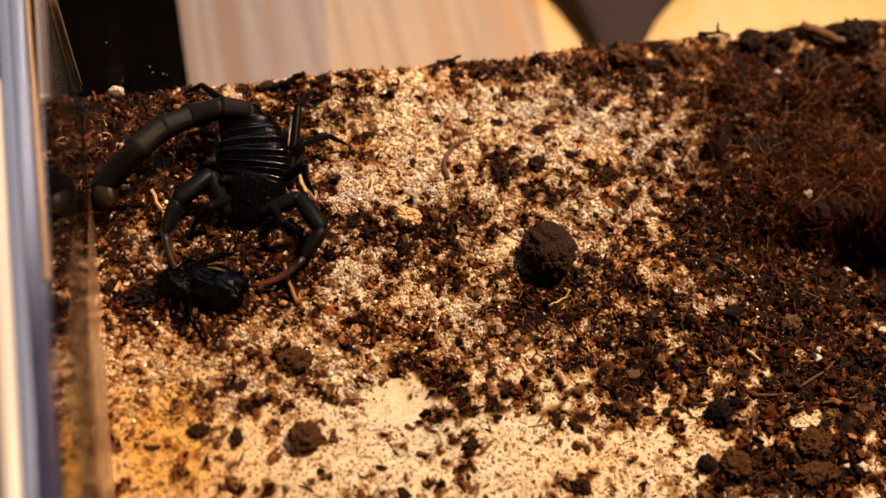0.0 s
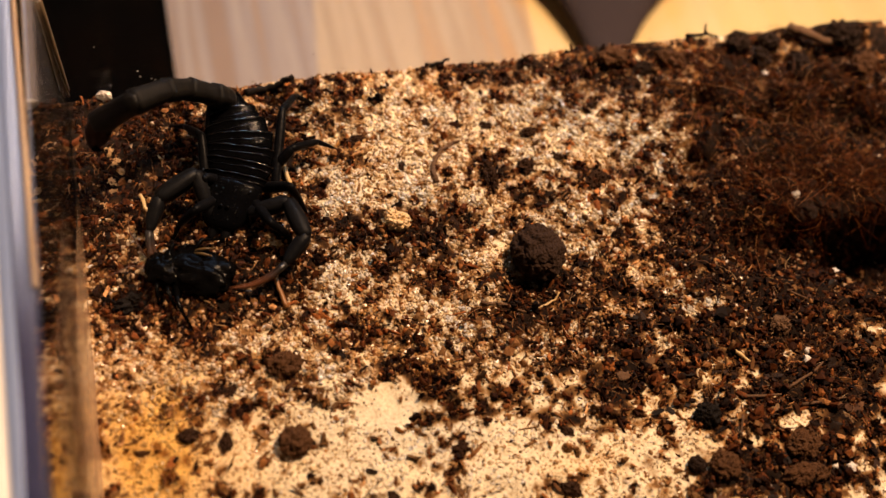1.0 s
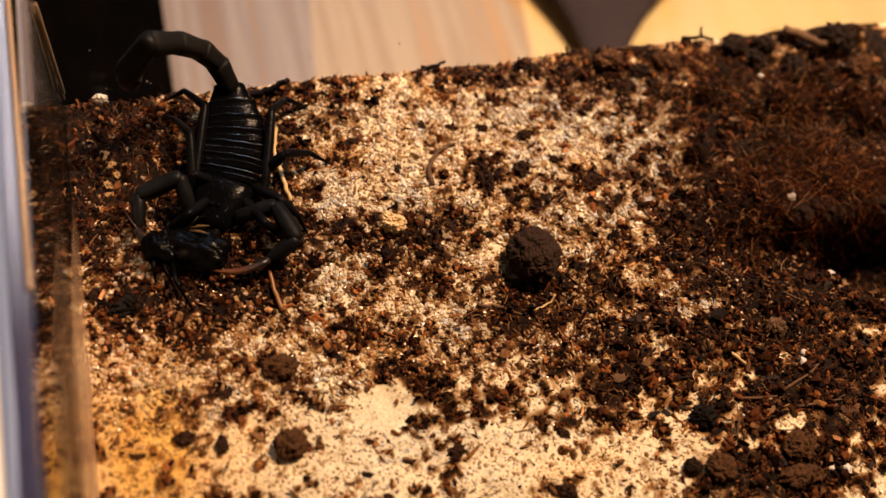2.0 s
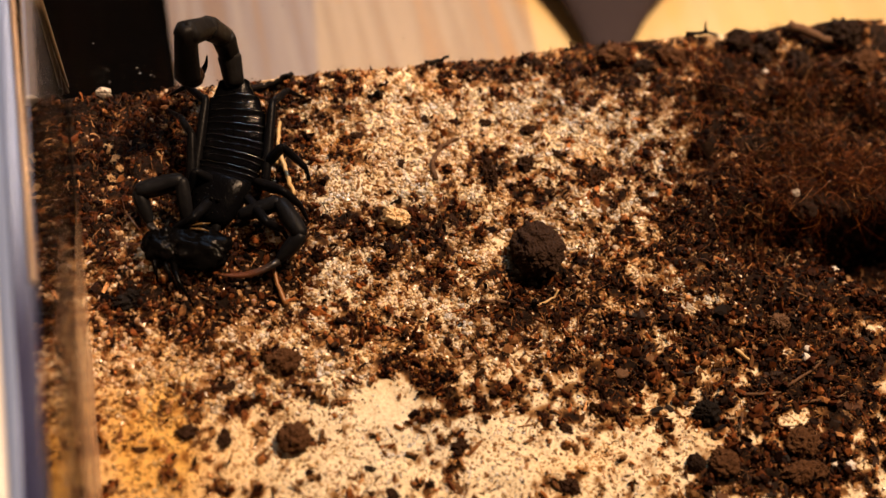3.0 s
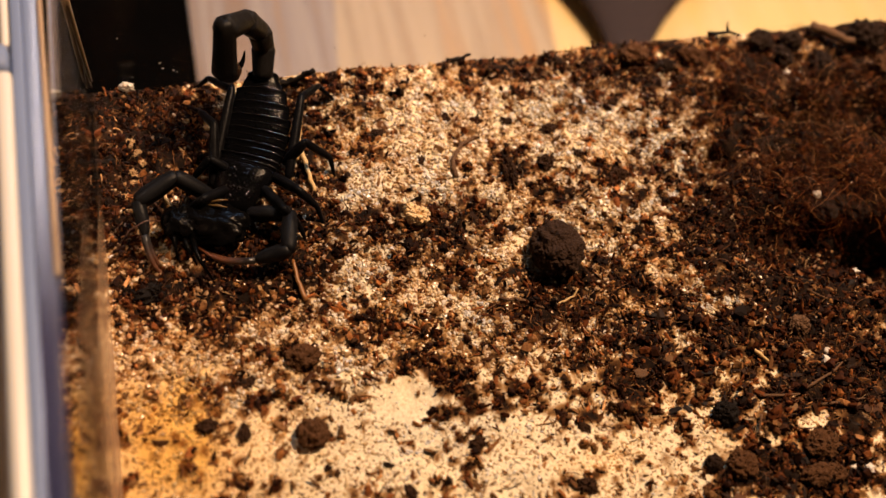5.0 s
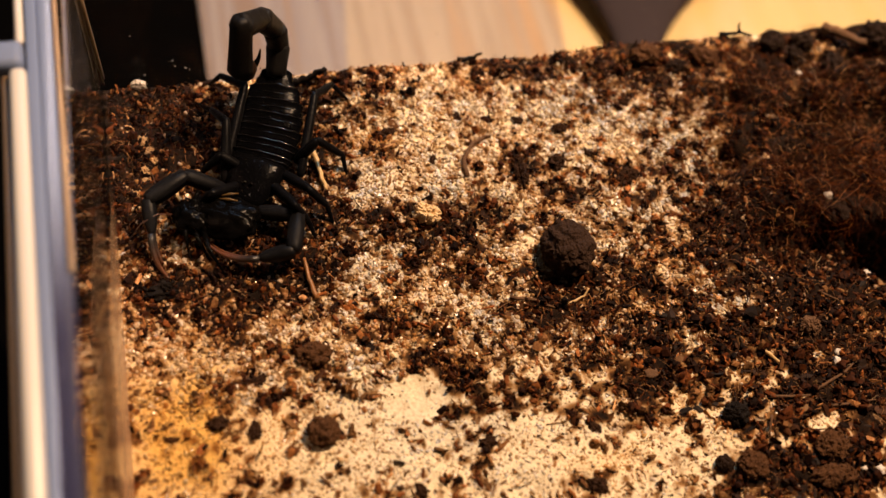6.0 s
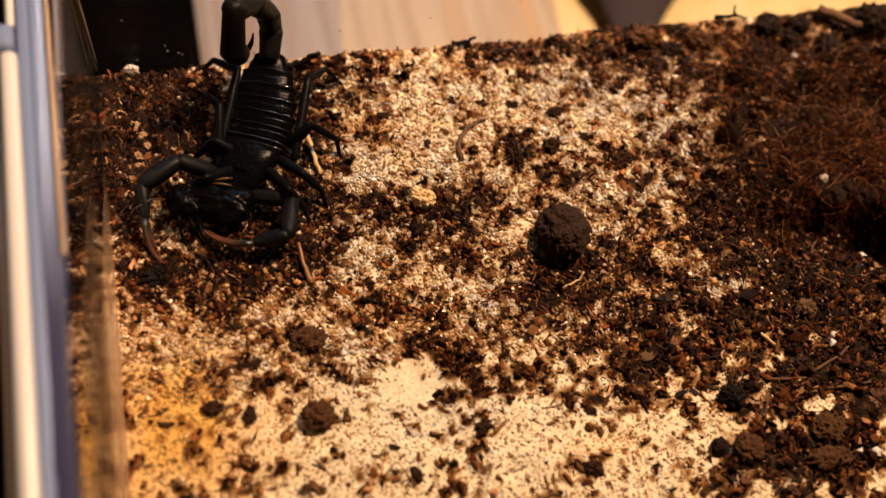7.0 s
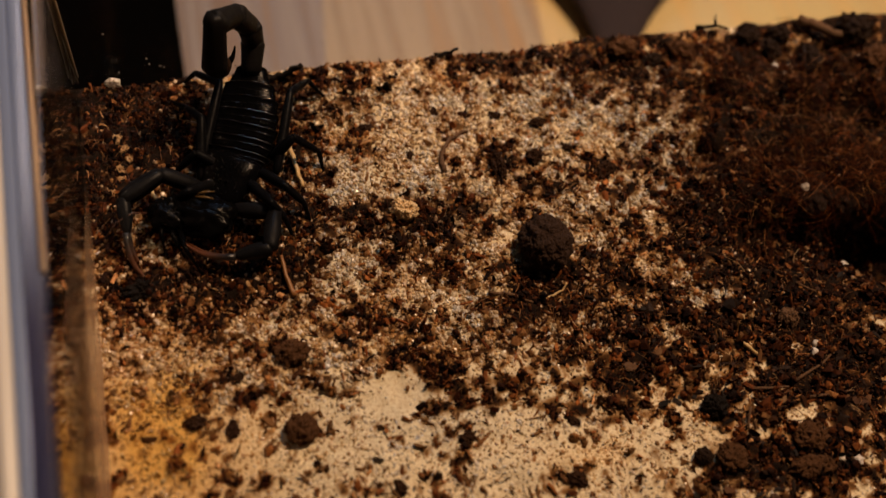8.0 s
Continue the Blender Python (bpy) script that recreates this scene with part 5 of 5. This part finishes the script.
    rings = [((x / 1000, 0, 0), r / 1000, r / 1000) for x, r in ((-1.4, 1.2), (-0.6, 2.2), (1.0, 2.8), (3.0, 2.9), (4.8, 2.4), (6.2, 1.6), (7.0, 0.9))]
    ves = part("vesicle", loft(rings, 16, 0.02), VESICLE, body, "dark reddish venom bulb")
    moving.append((ves, lambda t: (lambda p: along(p[5], p[6]))(joints("tail", t))))
    sting = part("sting", finger(5.6, 0.95, -0.7), CHITIN, body, "thin black sting")
    moving.append((sting, lambda t: (lambda p: along(p[6], p[7]))(joints("tail", t))))
    # claws
    for side, sgn in (("palp_r", 1), ("palp_l", -1)):
        pl = LENGTHS["palp"]
        for i, (nm, r, mat) in enumerate((("claw_femur", (1.5, 1.8, 1.7), CHITIN_LIMB), ("claw_patella", (1.7, 2.1, 1.8), CHITIN_LIMB), ("claw_hand", (1.6, 1.8, 0.95), CHITIN_LIMB))):
            ob = part(nm, limb(pl[i], *r, 1.0, 0.11, 12), mat, body, "dark keeled claw arm" if i == 0 else "")
            moving.append((ob, lambda t, i=i, side=side: (lambda p: along(p[i], p[i + 1]))(joints(side, t))))
        for k, nm in enumerate(("fixed_finger", "movable_finger")):
            ob = part(nm, finger(pl[3], 0.92 - 0.2 * k, sgn * (2.0 - 0.4 * k)), CHITIN_FINGER, body, "long slender reddish-brown claw finger")
            moving.append((ob, lambda t, k=k, side=side, sgn=sgn: (lambda p: along(p[3], p[4]) @ pose(0, sgn * (0.0003 - 0.0006 * k), -0.0006 * k, 0, 3 * k, sgn * (0.8 - 1.6 * k)))(joints(side, t))))
    # legs
    for name in LEG_NAMES:
        ll = LENGTHS[name]
        for i, (nm, r) in enumerate((("leg_femur", (1.2, 1.35, 1.05)), ("leg_tibia", (1.0, 0.95, 0.75)), ("leg_foot", (0.7, 0.5, 0.22)))):
            ob = part(nm, limb(ll[i], *r, 1.1, 0.04, 10), CHITIN_LEG, body)
            moving.append((ob, lambda t, i=i, name=name: (lambda p: along(p[i], p[i + 1]))(joints(name, t))))
    return body, moving


def build_prey():
    """A dark cricket-like insect held in the scorpion's claws."""
    prey = tagged(new("insect"), "dark glossy insect held in the scorpion's claws", "insect")
    prey.rotation_mode = "QUATERNION"
    bm = lump((0.0086, 0.0056, 0.0027), 0.28, 2.0, 5, 4)
    bmesh.ops.translate(bm, verts=bm.verts, vec=(0.0108, 0.0014, 0))
    part("abdomen", bm, PREY, prey)
    bm = lump((0.0042, 0.0044, 0.0028), 0.35, 2.0, 8, 4)
    bmesh.ops.translate(bm, verts=bm.verts, vec=(0.0034, 0, 0.0002))
    part("thorax", bm, PREY, prey)
    head = part("head", lump((0.0023, 0.0027, 0.0025), 0.06, 1.5, 3, 3), PREY, prey, "", Matrix.Translation((0.0006, 0, -0.0002)))
    for s in (-1, 1):
        part("antenna", tube([(0, 0, 0), (-0.003, s * 0.002, 0.002), (-0.006, s * 0.005, 0.0018), (-0.008, s * 0.009, 0)], [0.00022, 0.00018, 0.00014, 0.00008], 5), CHITIN_RED, head, "", Matrix.Translation((-0.0015, s * 0.001, 0.001)))
        a = radians(9 + 9 * s)
        tip = (0.0045 * math.cos(a), 0.0045 * math.sin(a), 0.0004)
        vein = tube([(0, 0, 0), (tip[0] * 0.5, tip[1] * 0.5, 0.0005), tip], [0.0002, 0.00036, 0.00012], 6)
        part("wing_vein", vein, PREY_WING, prey, "thin amber wing vein", Matrix.Translation((0.0090, 0.0050 + s * 0.0004, 0.0022)))
        for k, (x, ln) in enumerate(((2.4, 6), (4.4, 7), (6.5, 11))):
            pts = [(x / 1000, s * 0.0025, -0.001), ((x + 1 + k) / 1000, s * (0.0025 + 0.6 * ln / 1000), 0.0014), ((x + 2 + 3 * k) / 1000, s * (0.0025 + ln / 1000), -0.0028)]
            part("leg", tube(pts, [0.0009 if k == 2 else 0.0006, 0.0006, 0.0002], 7), PREY, prey)
    return prey


scorpion, scorpion_parts = build_scorpion()
insect = build_prey()
build_sand()
build_peat()
build_flakes()
build_fibres()


def motions():
    for ob, where in scorpion_parts:
        walk(ob, [(t, where(t)) for t in TIMES])
    walk(insect, [(t, Matrix.Translation(ROOT / 1000) @ along(*joints("prey", t))) for t in TIMES])


motions()
